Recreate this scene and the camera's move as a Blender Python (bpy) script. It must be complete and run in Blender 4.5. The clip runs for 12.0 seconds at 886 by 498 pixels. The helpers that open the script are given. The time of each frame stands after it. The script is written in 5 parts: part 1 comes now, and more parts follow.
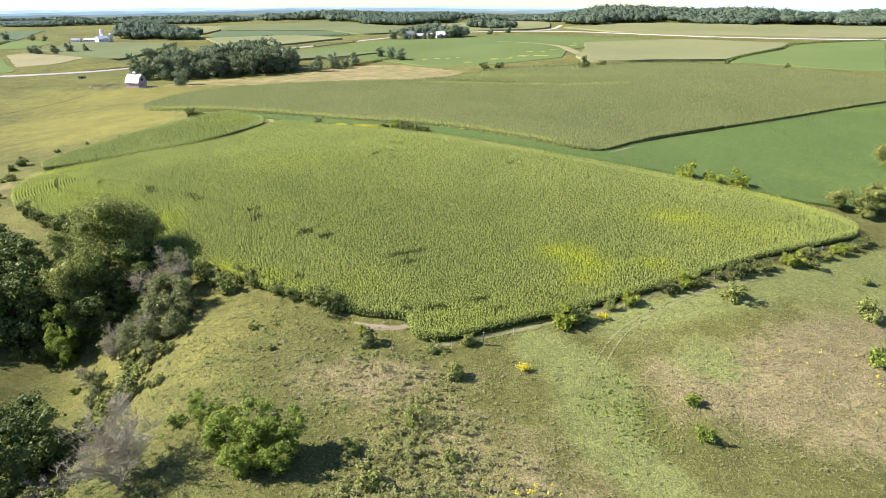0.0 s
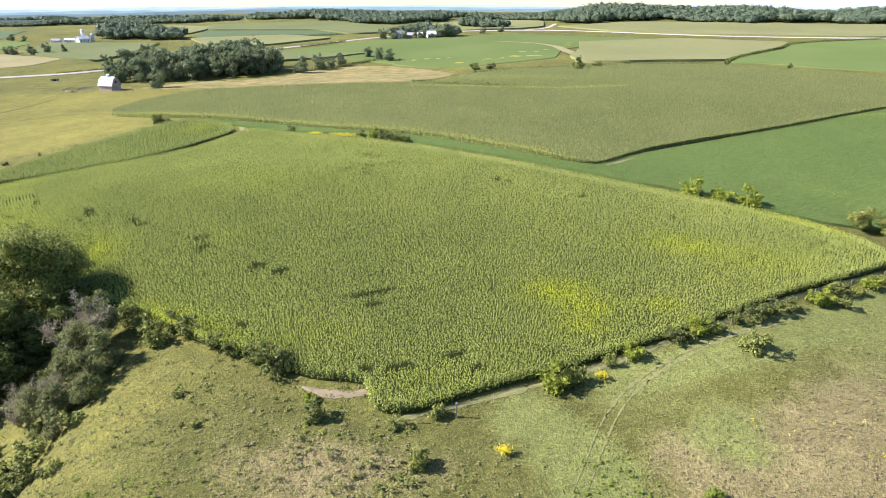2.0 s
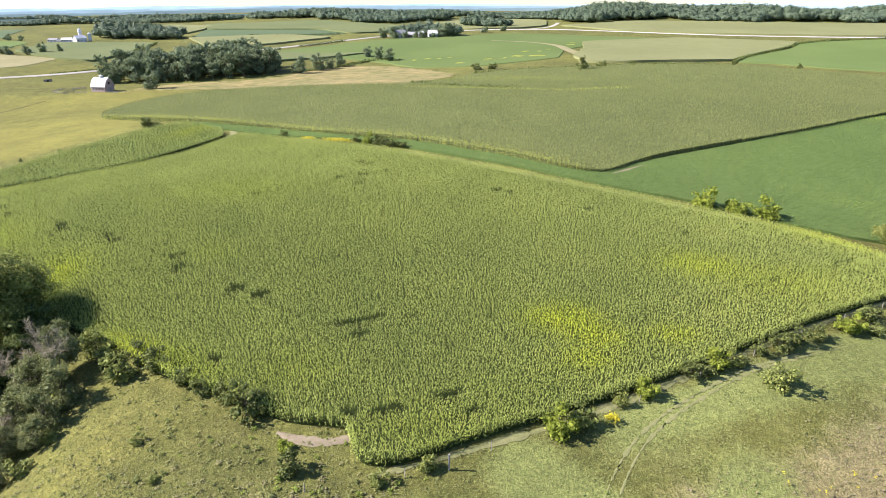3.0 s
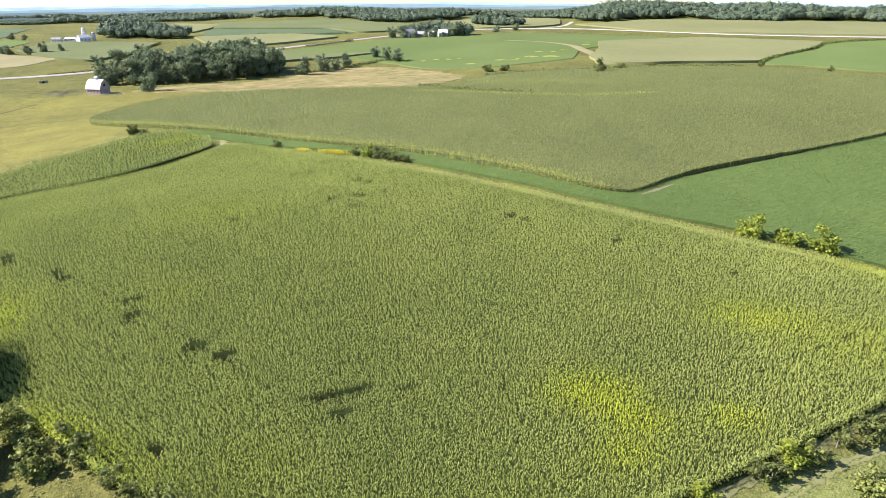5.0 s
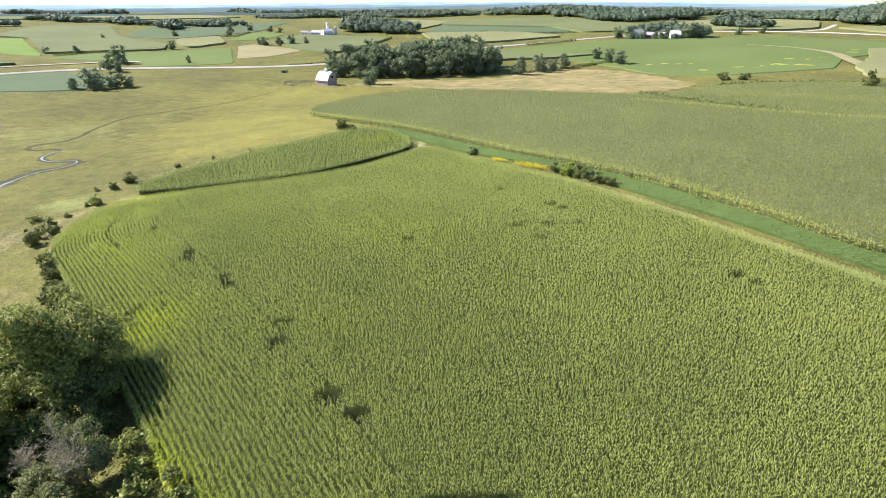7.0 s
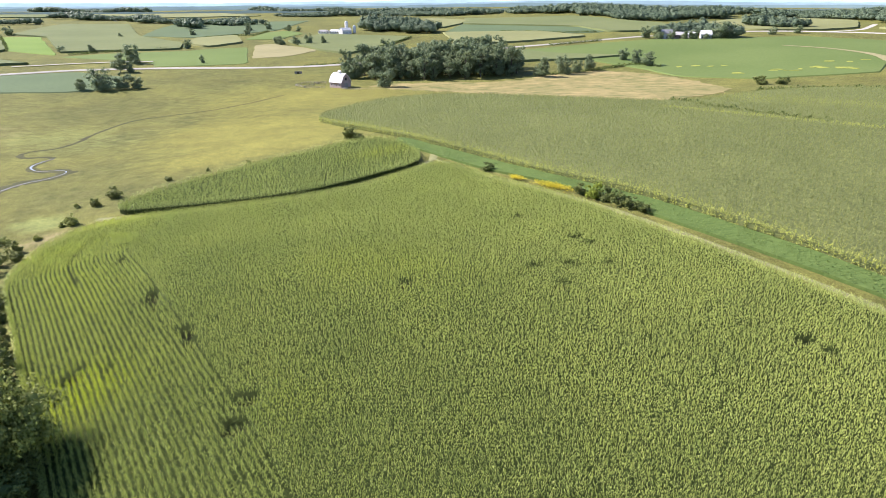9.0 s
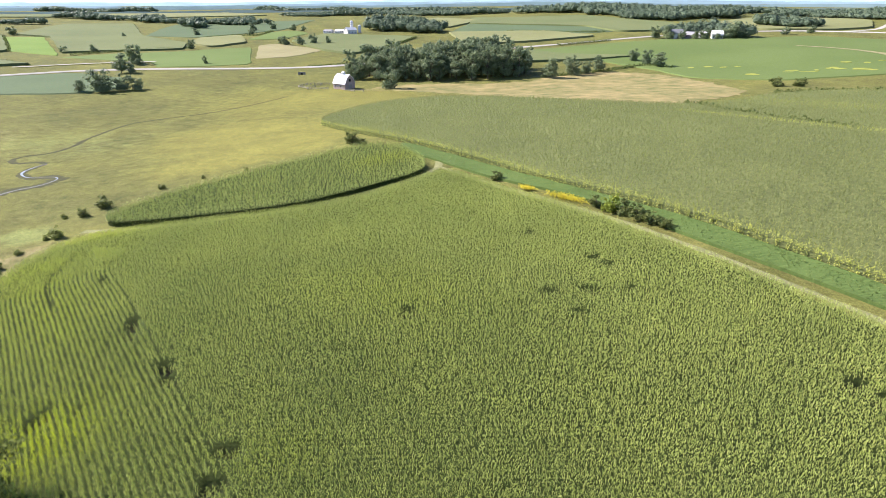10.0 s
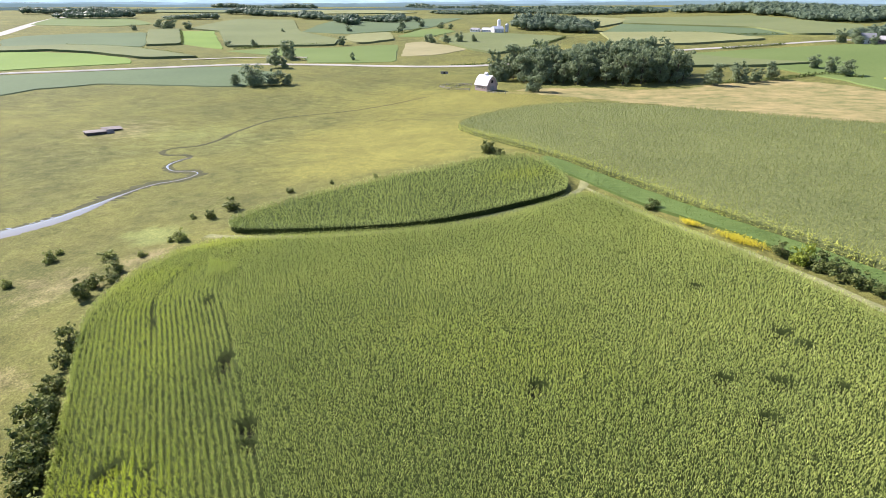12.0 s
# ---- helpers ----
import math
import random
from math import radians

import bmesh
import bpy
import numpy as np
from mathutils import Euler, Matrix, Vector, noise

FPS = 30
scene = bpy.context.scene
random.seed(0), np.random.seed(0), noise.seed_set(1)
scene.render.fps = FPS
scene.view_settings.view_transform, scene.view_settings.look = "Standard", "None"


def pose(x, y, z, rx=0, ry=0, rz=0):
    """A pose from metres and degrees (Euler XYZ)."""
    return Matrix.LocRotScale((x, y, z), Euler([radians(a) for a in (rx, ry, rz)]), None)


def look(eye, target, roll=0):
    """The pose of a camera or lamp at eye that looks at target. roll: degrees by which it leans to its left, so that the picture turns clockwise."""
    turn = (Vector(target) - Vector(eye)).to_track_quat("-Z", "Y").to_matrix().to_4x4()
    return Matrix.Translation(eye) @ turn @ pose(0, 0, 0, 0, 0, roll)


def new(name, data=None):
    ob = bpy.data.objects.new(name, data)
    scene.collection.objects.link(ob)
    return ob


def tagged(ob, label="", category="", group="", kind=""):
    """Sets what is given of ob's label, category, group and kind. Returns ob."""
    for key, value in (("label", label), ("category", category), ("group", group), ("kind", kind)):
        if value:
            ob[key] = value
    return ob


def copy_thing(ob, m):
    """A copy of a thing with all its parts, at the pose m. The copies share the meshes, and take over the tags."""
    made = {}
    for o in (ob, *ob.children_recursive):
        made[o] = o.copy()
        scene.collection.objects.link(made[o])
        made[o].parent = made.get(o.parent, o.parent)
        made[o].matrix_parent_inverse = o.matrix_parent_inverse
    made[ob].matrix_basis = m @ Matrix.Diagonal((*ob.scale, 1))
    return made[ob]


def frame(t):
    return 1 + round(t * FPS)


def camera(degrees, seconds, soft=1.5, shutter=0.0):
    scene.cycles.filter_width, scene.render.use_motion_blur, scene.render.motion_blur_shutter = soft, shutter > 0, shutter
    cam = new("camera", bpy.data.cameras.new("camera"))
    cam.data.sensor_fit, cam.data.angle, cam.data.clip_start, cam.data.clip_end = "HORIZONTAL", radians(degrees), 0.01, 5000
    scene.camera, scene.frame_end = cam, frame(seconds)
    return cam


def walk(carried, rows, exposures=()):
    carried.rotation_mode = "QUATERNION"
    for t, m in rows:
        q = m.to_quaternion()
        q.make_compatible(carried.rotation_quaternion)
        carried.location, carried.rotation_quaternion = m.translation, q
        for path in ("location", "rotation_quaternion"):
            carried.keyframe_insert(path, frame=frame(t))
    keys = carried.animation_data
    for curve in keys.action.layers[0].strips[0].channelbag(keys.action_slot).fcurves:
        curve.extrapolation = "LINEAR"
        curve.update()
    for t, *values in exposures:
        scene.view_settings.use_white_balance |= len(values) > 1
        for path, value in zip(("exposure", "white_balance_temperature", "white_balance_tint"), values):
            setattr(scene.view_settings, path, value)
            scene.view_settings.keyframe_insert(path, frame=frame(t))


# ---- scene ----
cam = camera(69.5, 12.0, 0.65)
METRES, EYE, TILT, LEAN, TURN = 126.0, 55.0, -20.7, 0.0, 0.0
ROWS = [
    (0.0, 0.0, 0.0, 0.0, -0.0, 0.0, 0.0),
    (0.5, 0.0086, 0.0386, 0.0146, -0.45, -0.04, 0.21),
    (1.0, 0.018, 0.0773, 0.0288, -0.56, -0.06, 0.27),
    (1.5, 0.0273, 0.1136, 0.0426, -0.48, -0.08, 0.28),
    (2.0, 0.0354, 0.1532, 0.0578, -0.38, -0.11, 0.25),
    (2.5, 0.0417, 0.1931, 0.0733, -0.26, -0.15, 0.22),
    (3.0, 0.0469, 0.2332, 0.0888, -0.17, -0.2, 0.2),
    (4.8, 0.0566, 0.3785, 0.1442, 0.06, -0.32, 0.18),
    (5.0, 0.0559, 0.3942, 0.1499, 0.75, -0.32, -0.12),
    (5.2, 0.0561, 0.4095, 0.1556, 3.23, -0.35, -1.18),
    (5.5, 0.057, 0.4345, 0.1646, 7.93, -0.55, -3.01),
    (6.0, 0.0583, 0.4753, 0.1801, 12.01, -0.85, -4.6),
    (6.5, 0.0554, 0.515, 0.1951, 16.51, -1.32, -6.34),
    (7.0, 0.0524, 0.5546, 0.2108, 18.54, -1.6, -7.09),
    (7.2, 0.0507, 0.5697, 0.2170, 18.89, -1.72, -7.03),
    (8.8, 0.0214, 0.6876, 0.2648, 20.28, -2.00, -7.70),
    (9.0, 0.0166, 0.7022, 0.2702, 20.4, -1.99, -7.74),
    (9.5, 0.0022, 0.7371, 0.2842, 20.74, -2.07, -7.85),
    (10.0, -0.0135, 0.7715, 0.2974, 20.91, -2.12, -7.89),
    (10.2, -0.0209, 0.7848, 0.3025, 21.20, -2.23, -7.87),
    (10.5, -0.0325, 0.804, 0.31, 25.08, -2.8, -9.41),
    (11.0, -0.0492, 0.8375, 0.3225, 27.46, -3.23, -10.16),
    (11.5, -0.0709, 0.8681, 0.3338, 30.45, -3.82, -11.2),
    (12.0, -0.0911, 0.9, 0.3453, 32.86, -4.33, -11.97),
]
walk(cam, [(t, pose(0, 0, EYE, TILT, LEAN, TURN) @ pose(METRES * x, METRES * y, METRES * z, 90 + pitch, roll, yaw)) for t, x, y, z, yaw, pitch, roll in ROWS])

# ---------------------------------------------------------------- light
SUN_EL, SUN_AZ = 38.0, -90.0            # azimuth from north (+y), clockwise
world = bpy.data.worlds.new("sky")
scene.world = world
world.use_nodes = True
wt = world.node_tree
sky = wt.nodes.new("ShaderNodeTexSky")
sky.sky_type, sky.sun_disc = "NISHITA", False
sky.sun_elevation, sky.sun_rotation = radians(SUN_EL), radians(SUN_AZ)
sky.air_density, sky.dust_density, sky.ozone_density = 1.0, 0.2, 1.5
wt.nodes["Background"].inputs["Strength"].default_value = 0.066
cool = wt.nodes.new("ShaderNodeMix")
cool.data_type, cool.blend_type = "RGBA", "MULTIPLY"
cool.inputs[0].default_value, cool.inputs[7].default_value = 1.0, (0.93, 0.97, 1.18, 1)
wt.links.new(sky.outputs["Color"], cool.inputs[6])
wt.links.new(cool.outputs[2], wt.nodes["Background"].inputs["Color"])
sun_data = bpy.data.lights.new("sun", "SUN")
sun_data.energy, sun_data.angle, sun_data.color = 5.0, radians(0.53), (1.0, 0.918, 0.905)
sun = new("sun", sun_data)
to_sun = Vector((math.sin(radians(SUN_AZ)) * math.cos(radians(SUN_EL)), math.cos(radians(SUN_AZ)) * math.cos(radians(SUN_EL)), math.sin(radians(SUN_EL))))
sun.matrix_world = look(to_sun * 200, (0, 0, 0))
rng = np.random.default_rng(7)
scene.view_settings.exposure = 1.55


# ---------------------------------------------------------------- materials
def ramp_node(nt, stops):
    node = nt.nodes.new("ShaderNodeValToRGB")
    el = node.color_ramp.elements
    while len(el) < len(stops):
        el.new(0.5)
    for e, (p, c) in zip(el, stops):
        e.position, e.color = p, (*c, 1)
    return node


def noise_node(nt, scale, detail=4.0, rough=0.55, stretch=None):
    geo = nt.nodes.new("ShaderNodeNewGeometry")
    tex = nt.nodes.new("ShaderNodeTexNoise")
    tex.inputs["Scale"].default_value, tex.inputs["Detail"].default_value, tex.inputs["Roughness"].default_value = scale, detail, rough
    if stretch:
        mp = nt.nodes.new("ShaderNodeMapping")
        mp.vector_type = "TEXTURE"
        mp.inputs["Scale"].default_value = tuple(1 / v for v in stretch[:3])
        mp.inputs["Rotation"].default_value = (0, 0, radians(stretch[3]))
        nt.links.new(geo.outputs["Position"], mp.inputs["Vector"])
        nt.links.new(mp.outputs["Vector"], tex.inputs["Vector"])
    else:
        nt.links.new(geo.outputs["Position"], tex.inputs["Vector"])
    return tex.outputs["Fac"]


def mixed(nt, fac, a, b, mode="MIX"):
    node = nt.nodes.new("ShaderNodeMix")
    node.data_type, node.blend_type = "RGBA", mode
    for sock, v in ((node.inputs[0], fac), (node.inputs[6], a), (node.inputs[7], b)):
        if isinstance(v, (int, float)):
            sock.default_value = v
        elif isinstance(v, tuple):
            sock.default_value = (*v, 1)
        else:
            nt.links.new(v, sock)
    return node.outputs[2]


def attr(nt, name):
    node = nt.nodes.new("ShaderNodeAttribute")
    node.attribute_name = name
    return node.outputs["Fac"]


def island(nt):
    return nt.nodes.new("ShaderNodeNewGeometry").outputs["Random Per Island"]


def start(name, rough=0.8, spec=0.06):
    m = bpy.data.materials.new(name)
    m.use_nodes = True
    nt = m.node_tree
    bsdf = nt.nodes["Principled BSDF"]
    bsdf.inputs["Roughness"].default_value = rough
    bsdf.inputs["Specular IOR Level"].default_value = spec
    return m, nt, bsdf


def bump(nt, bsdf, fac, strength, dist):
    node = nt.nodes.new("ShaderNodeBump")
    node.inputs["Strength"].default_value, node.inputs["Distance"].default_value = strength, dist
    nt.links.new(fac, node.inputs["Height"])
    nt.links.new(node.outputs["Normal"], bsdf.inputs["Normal"])


def surface(name, fine, coarse, mix=0.5, s1=2.0, s2=0.05, rough=0.85, relief=0.5, dist=0.1, stretch=None, soil_or_gap_shade=None):
    """Two scales of variation: fine and coarse are (dark, light) colours."""
    m, nt, bsdf = start(name, rough)
    f1 = noise_node(nt, s1, 5.0, 0.65, stretch)
    f2 = noise_node(nt, s2, 3.0, 0.5)
    r1 = ramp_node(nt, [(0.32, fine[0]), (0.68, fine[1])])
    r2 = ramp_node(nt, [(0.35, coarse[0]), (0.65, coarse[1])])
    nt.links.new(f1, r1.inputs[0])
    nt.links.new(f2, r2.inputs[0])
    col = mixed(nt, mix, r1.outputs[0], r2.outputs[0])
    # Blends the gaps to a flat colour that stands for shade there.
    if soil_or_gap_shade:
        col = mixed(nt, attr(nt, "hole"), col, soil_or_gap_shade)
    nt.links.new(col, bsdf.inputs["Base Color"])
    if relief:
        bump(nt, bsdf, f1, relief, dist)
    return m


def leaves(name, dark, light, sheer=0.3, extra=None, rough=0.55, amount="yellow"):
    """Leaf colour by leaf, with light shining through; extra is the colour that the attribute blends in."""
    m, nt, bsdf = start(name, rough, 0.12)
    r = ramp_node(nt, [(0.0, dark), (1.0, light)])
    nt.links.new(island(nt), r.inputs[0])
    col = r.outputs[0]
    big = ramp_node(nt, [(0.35, (0.89, 0.91, 0.87)), (0.65, (1.07, 1.06, 1.0))])
    nt.links.new(noise_node(nt, 0.06, 3.0), big.inputs[0])
    col = mixed(nt, 1.0, col, big.outputs[0], "MULTIPLY")
    if extra:
        col = mixed(nt, attr(nt, amount), col, extra)
    nt.links.new(col, bsdf.inputs["Base Color"])
    tr = nt.nodes.new("ShaderNodeBsdfTranslucent")
    nt.links.new(col, tr.inputs["Color"])
    mx = nt.nodes.new("ShaderNodeMixShader")
    mx.inputs[0].default_value = sheer
    nt.links.new(bsdf.outputs[0], mx.inputs[1])
    nt.links.new(tr.outputs[0], mx.inputs[2])
    nt.links.new(mx.outputs[0], nt.nodes["Material Output"].inputs["Surface"])
    return m


M_CORN = leaves("corn_leaf", (0.263, 0.31, 0.084), (0.446, 0.499, 0.155), 0.4, (0.56, 0.63, 0.055))
M_TASSEL = leaves("corn_tassel", (0.29, 0.31, 0.1), (0.43, 0.44, 0.16), 0.3)
M_CORN_B = leaves("young_corn_leaf", (0.185, 0.235, 0.06), (0.4, 0.455, 0.145), 0.38, (0.552, 0.6, 0.036))
M_CORN_C = leaves("ripening_corn_leaf", (0.148, 0.171, 0.06), (0.257, 0.279, 0.104), 0.38, (0.47, 0.493, 0.094))
# Shade between the corn rows is put into this dark sheet and blackened gaps.
M_CANOPY = surface("corn_understorey_shade", ((0.02, 0.029, 0.008), (0.055, 0.072, 0.02)), ((0.028, 0.038, 0.011), (0.044, 0.058, 0.017)), 0.4, 2.5, 0.05, 1.0, 0.8, 0.4, None, (0.008, 0.009, 0.005))
M_CANOPY_C = surface("ripening_corn_canopy", ((0.046, 0.058, 0.021), (0.178, 0.197, 0.073)), ((0.094, 0.109, 0.041), (0.142, 0.157, 0.058)), 0.3, 1.8, 0.03, 0.9, 0.9, 0.5, (0.35, 1.0, 1.0, -32))
M_TREE = leaves("tree_leaf", (0.105, 0.13, 0.034), (0.334, 0.358, 0.108), 0.35)
M_TREE_DARK = leaves("dark_tree_leaf", (0.058, 0.085, 0.025), (0.173, 0.205, 0.062), 0.3)
M_BUSH_DARK = leaves("dark_bush_leaf", (0.068, 0.09, 0.027), (0.2, 0.22, 0.07), 0.3)
# Leaf colour of the distant trees, paled and blued to paint in haze.
M_WOODLAND = leaves("haze_tinted_leaf", (0.12, 0.158, 0.089), (0.24, 0.286, 0.158), 0.34)
M_TREE_LIGHT = leaves("light_tree_leaf", (0.13, 0.18, 0.032), (0.29, 0.35, 0.075), 0.45)
M_TREE_GREY = leaves("grey_green_leaf", (0.11, 0.13, 0.052), (0.255, 0.272, 0.118), 0.32)
M_TREE_YELLOW = leaves("yellowing_leaf", (0.13, 0.17, 0.025), (0.33, 0.37, 0.06), 0.35)
# Farthest woods: haze is mixed into the leaf colour, with little contrast.
M_WOOD_FAR = leaves("haze_tinted_far_leaf", (0.095, 0.132, 0.082), (0.135, 0.175, 0.115), 0.3)
M_FLOWER = leaves("goldenrod_flower", (0.45, 0.4, 0.035), (0.68, 0.58, 0.06), 0.35)
M_BARK = surface("bark", ((0.054, 0.041, 0.031), (0.135, 0.108, 0.086)), ((0.072, 0.059, 0.045), (0.117, 0.099, 0.081)), 0.4, 6.0, 0.8, 0.9, 0.6, 0.05)
M_DEAD = surface("dead_bark", ((0.198, 0.18, 0.128), (0.36, 0.324, 0.232)), ((0.234, 0.207, 0.146), (0.324, 0.293, 0.21)), 0.4, 6.0, 0.8, 0.9, 0.4, 0.03)
M_GRASS = leaves("grass_blade", (0.14, 0.16, 0.05), (0.31, 0.31, 0.13), 0.4, (0.23, 0.27, 0.085), 0.7, "lush")
M_WEED = leaves("weed_leaf", (0.132, 0.165, 0.05), (0.297, 0.297, 0.11), 0.4, (0.308, 0.259, 0.154), 0.7, "lush")
M_SOY = leaves("soybean_leaf", (0.113, 0.161, 0.044), (0.149, 0.202, 0.06), 0.3, (0.345, 0.414, 0.057))
M_SOY_GROUND = surface("soybean_canopy", ((0.052, 0.086, 0.023), (0.115, 0.163, 0.048)), ((0.067, 0.103, 0.028), (0.099, 0.14, 0.04)), 0.45, 0.9, 0.03, 0.85, 0.7, 0.35, (0.3, 1.6, 1.0, 32))
M_YELLOWED = surface("yellowed_soybeans", ((0.14, 0.175, 0.04), (0.29, 0.29, 0.06)), ((0.17, 0.19, 0.045), (0.27, 0.275, 0.06)), 0.5, 0.5, 0.1, 0.85, 0.3, 0.1)
M_ALFALFA = surface("bright_green_crop", ((0.085, 0.123, 0.034), (0.114, 0.154, 0.045)), ((0.085, 0.121, 0.034), (0.117, 0.154, 0.048)), 0.5, 0.7, 0.012, 0.85, 0.3, 0.2)
M_BRIGHT = surface("fresh_green_hay", ((0.098, 0.157, 0.03), (0.136, 0.2, 0.043)), ((0.098, 0.153, 0.03), (0.14, 0.2, 0.044)), 0.5, 0.7, 0.012, 0.85, 0.3, 0.2)
M_SOY_FAR = surface("green_crop", ((0.076, 0.109, 0.032), (0.112, 0.147, 0.047)), ((0.079, 0.112, 0.033), (0.112, 0.144, 0.047)), 0.5, 0.5, 0.012, 0.85, 0.3, 0.2)
M_TEAL = surface("blue_green_crop", ((0.065, 0.093, 0.046), (0.095, 0.128, 0.063)), ((0.067, 0.095, 0.046), (0.091, 0.123, 0.059)), 0.5, 0.5, 0.012, 0.85, 0.3, 0.2)
# Both far corn colours are greyed to carry the haze of distance.
M_CORN_FAR = surface("haze_greyed_corn", ((0.129, 0.139, 0.059), (0.192, 0.194, 0.087)), ((0.132, 0.141, 0.06), (0.184, 0.189, 0.084)), 0.5, 0.4, 0.01, 0.85, 0.5, 0.4, (0.3, 1.0, 1.0, 12))
M_CORN_GREEN = surface("haze_greyed_green_corn", ((0.089, 0.109, 0.045), (0.132, 0.15, 0.062)), ((0.093, 0.111, 0.046), (0.129, 0.145, 0.061)), 0.5, 0.4, 0.01, 0.85, 0.5, 0.4, (0.3, 1.0, 1.0, 30))
M_STUBBLE = surface("mown_hay", ((0.085, 0.098, 0.034), (0.31, 0.24, 0.112)), ((0.1, 0.112, 0.04), (0.24, 0.19, 0.09)), 0.35, 0.11, 0.03, 0.9, 0.7, 0.5)
M_PALEGRASS = surface("pale_dry_grass", ((0.112, 0.12, 0.048), (0.24, 0.232, 0.12)), ((0.136, 0.144, 0.06), (0.208, 0.2, 0.096)), 0.45, 1.6, 0.3, 0.9, 0.5, 0.08)
M_FAINT = surface("worn_grass", ((0.115, 0.128, 0.05), (0.225, 0.215, 0.1)), ((0.14, 0.15, 0.06), (0.2, 0.195, 0.088)), 0.45, 1.6, 0.3, 0.9, 0.5, 0.08)
M_TANFIELD = surface("tan_grain_field", ((0.17, 0.162, 0.08), (0.245, 0.22, 0.118)), ((0.175, 0.165, 0.082), (0.235, 0.21, 0.112)), 0.5, 0.3, 0.03, 0.9, 0.2, 0.1, (0.2, 1.0, 1.0, 60))
M_TRACK = surface("dry_track", ((0.174, 0.161, 0.081), (0.273, 0.236, 0.143)), ((0.149, 0.161, 0.062), (0.248, 0.217, 0.124)), 0.5, 1.2, 0.08, 0.9, 0.4, 0.05)
M_DIRT = surface("soil_or_gap_shade", ((0.16, 0.13, 0.088), (0.27, 0.225, 0.155)), ((0.17, 0.14, 0.095), (0.25, 0.21, 0.145)), 0.4, 1.5, 0.2, 0.95, 0.4, 0.05)
# Mud colour darkened further to hold the shadow of the cut bank.
M_MUD_SHADE = surface("creek_mud_and_shade", ((0.034, 0.036, 0.018), (0.08, 0.078, 0.036)), ((0.04, 0.042, 0.02), (0.07, 0.07, 0.032)), 0.4, 1.5, 0.2, 0.9, 0.4, 0.05)
M_ROAD = surface("gravel_road", ((0.281, 0.264, 0.233), (0.379, 0.361, 0.325)), ((0.294, 0.275, 0.239), (0.367, 0.348, 0.306)), 0.5, 2.0, 0.05, 0.95, 0.3, 0.03)
M_WHITE = surface("white_paint", ((0.558, 0.549, 0.531), (0.72, 0.711, 0.693)), ((0.594, 0.585, 0.558), (0.72, 0.711, 0.693)), 0.5, 1.5, 0.25, 0.6, 0.1, 0.02)
M_METALROOF = surface("pale_metal_roof", ((0.51, 0.51, 0.527), (0.646, 0.646, 0.663)), ((0.51, 0.501, 0.51), (0.637, 0.637, 0.654)), 0.5, 1.0, 0.3, 0.45, 0.1, 0.02)
M_BARNWALL = surface("faded_red_boards", ((0.288, 0.2, 0.184), (0.448, 0.36, 0.336)), ((0.304, 0.224, 0.208), (0.44, 0.368, 0.344)), 0.5, 1.2, 0.3, 0.85, 0.3, 0.03, (6.0, 6.0, 0.4, 0))
# Flat near-black that stands for the unlit insides of openings, windows and culvert.
M_DARKOPEN = surface("opening_shade", ((0.015, 0.014, 0.013), (0.03, 0.028, 0.026)), ((0.015, 0.014, 0.013), (0.03, 0.028, 0.026)), 0.5, 1.0, 0.3, 0.9, 0)
M_GREYROOF = surface("grey_shingles", ((0.16, 0.16, 0.17), (0.3, 0.3, 0.3)), ((0.18, 0.18, 0.19), (0.28, 0.27, 0.27)), 0.5, 2.0, 0.3, 0.8, 0.3, 0.03)
M_WOOD = surface("weathered_wood", ((0.2, 0.18, 0.16), (0.38, 0.35, 0.32)), ((0.22, 0.2, 0.18), (0.36, 0.33, 0.3)), 0.5, 4.0, 0.6, 0.85, 0.3, 0.02)
M_DARKWOOD = surface("dark_weathered_boards", ((0.05, 0.04, 0.035), (0.12, 0.1, 0.09)), ((0.06, 0.05, 0.043), (0.11, 0.092, 0.08)), 0.5, 3.0, 0.4, 0.9, 0.3, 0.03)
M_RUST = surface("rusty_metal", ((0.117, 0.098, 0.088), (0.273, 0.247, 0.231)), ((0.13, 0.111, 0.101), (0.26, 0.234, 0.218)), 0.5, 0.8, 0.3, 0.7, 0.3, 0.03)


def water_material():
    m, nt, bsdf = start("creek_water", 0.18)
    bsdf.inputs["Base Color"].default_value = (0.16, 0.14, 0.1, 1)
    bsdf.inputs["Specular IOR Level"].default_value = 0.6
    bump(nt, bsdf, noise_node(nt, 3.0, 3.0), 0.15, 0.03)
    return m


M_WATER = water_material()


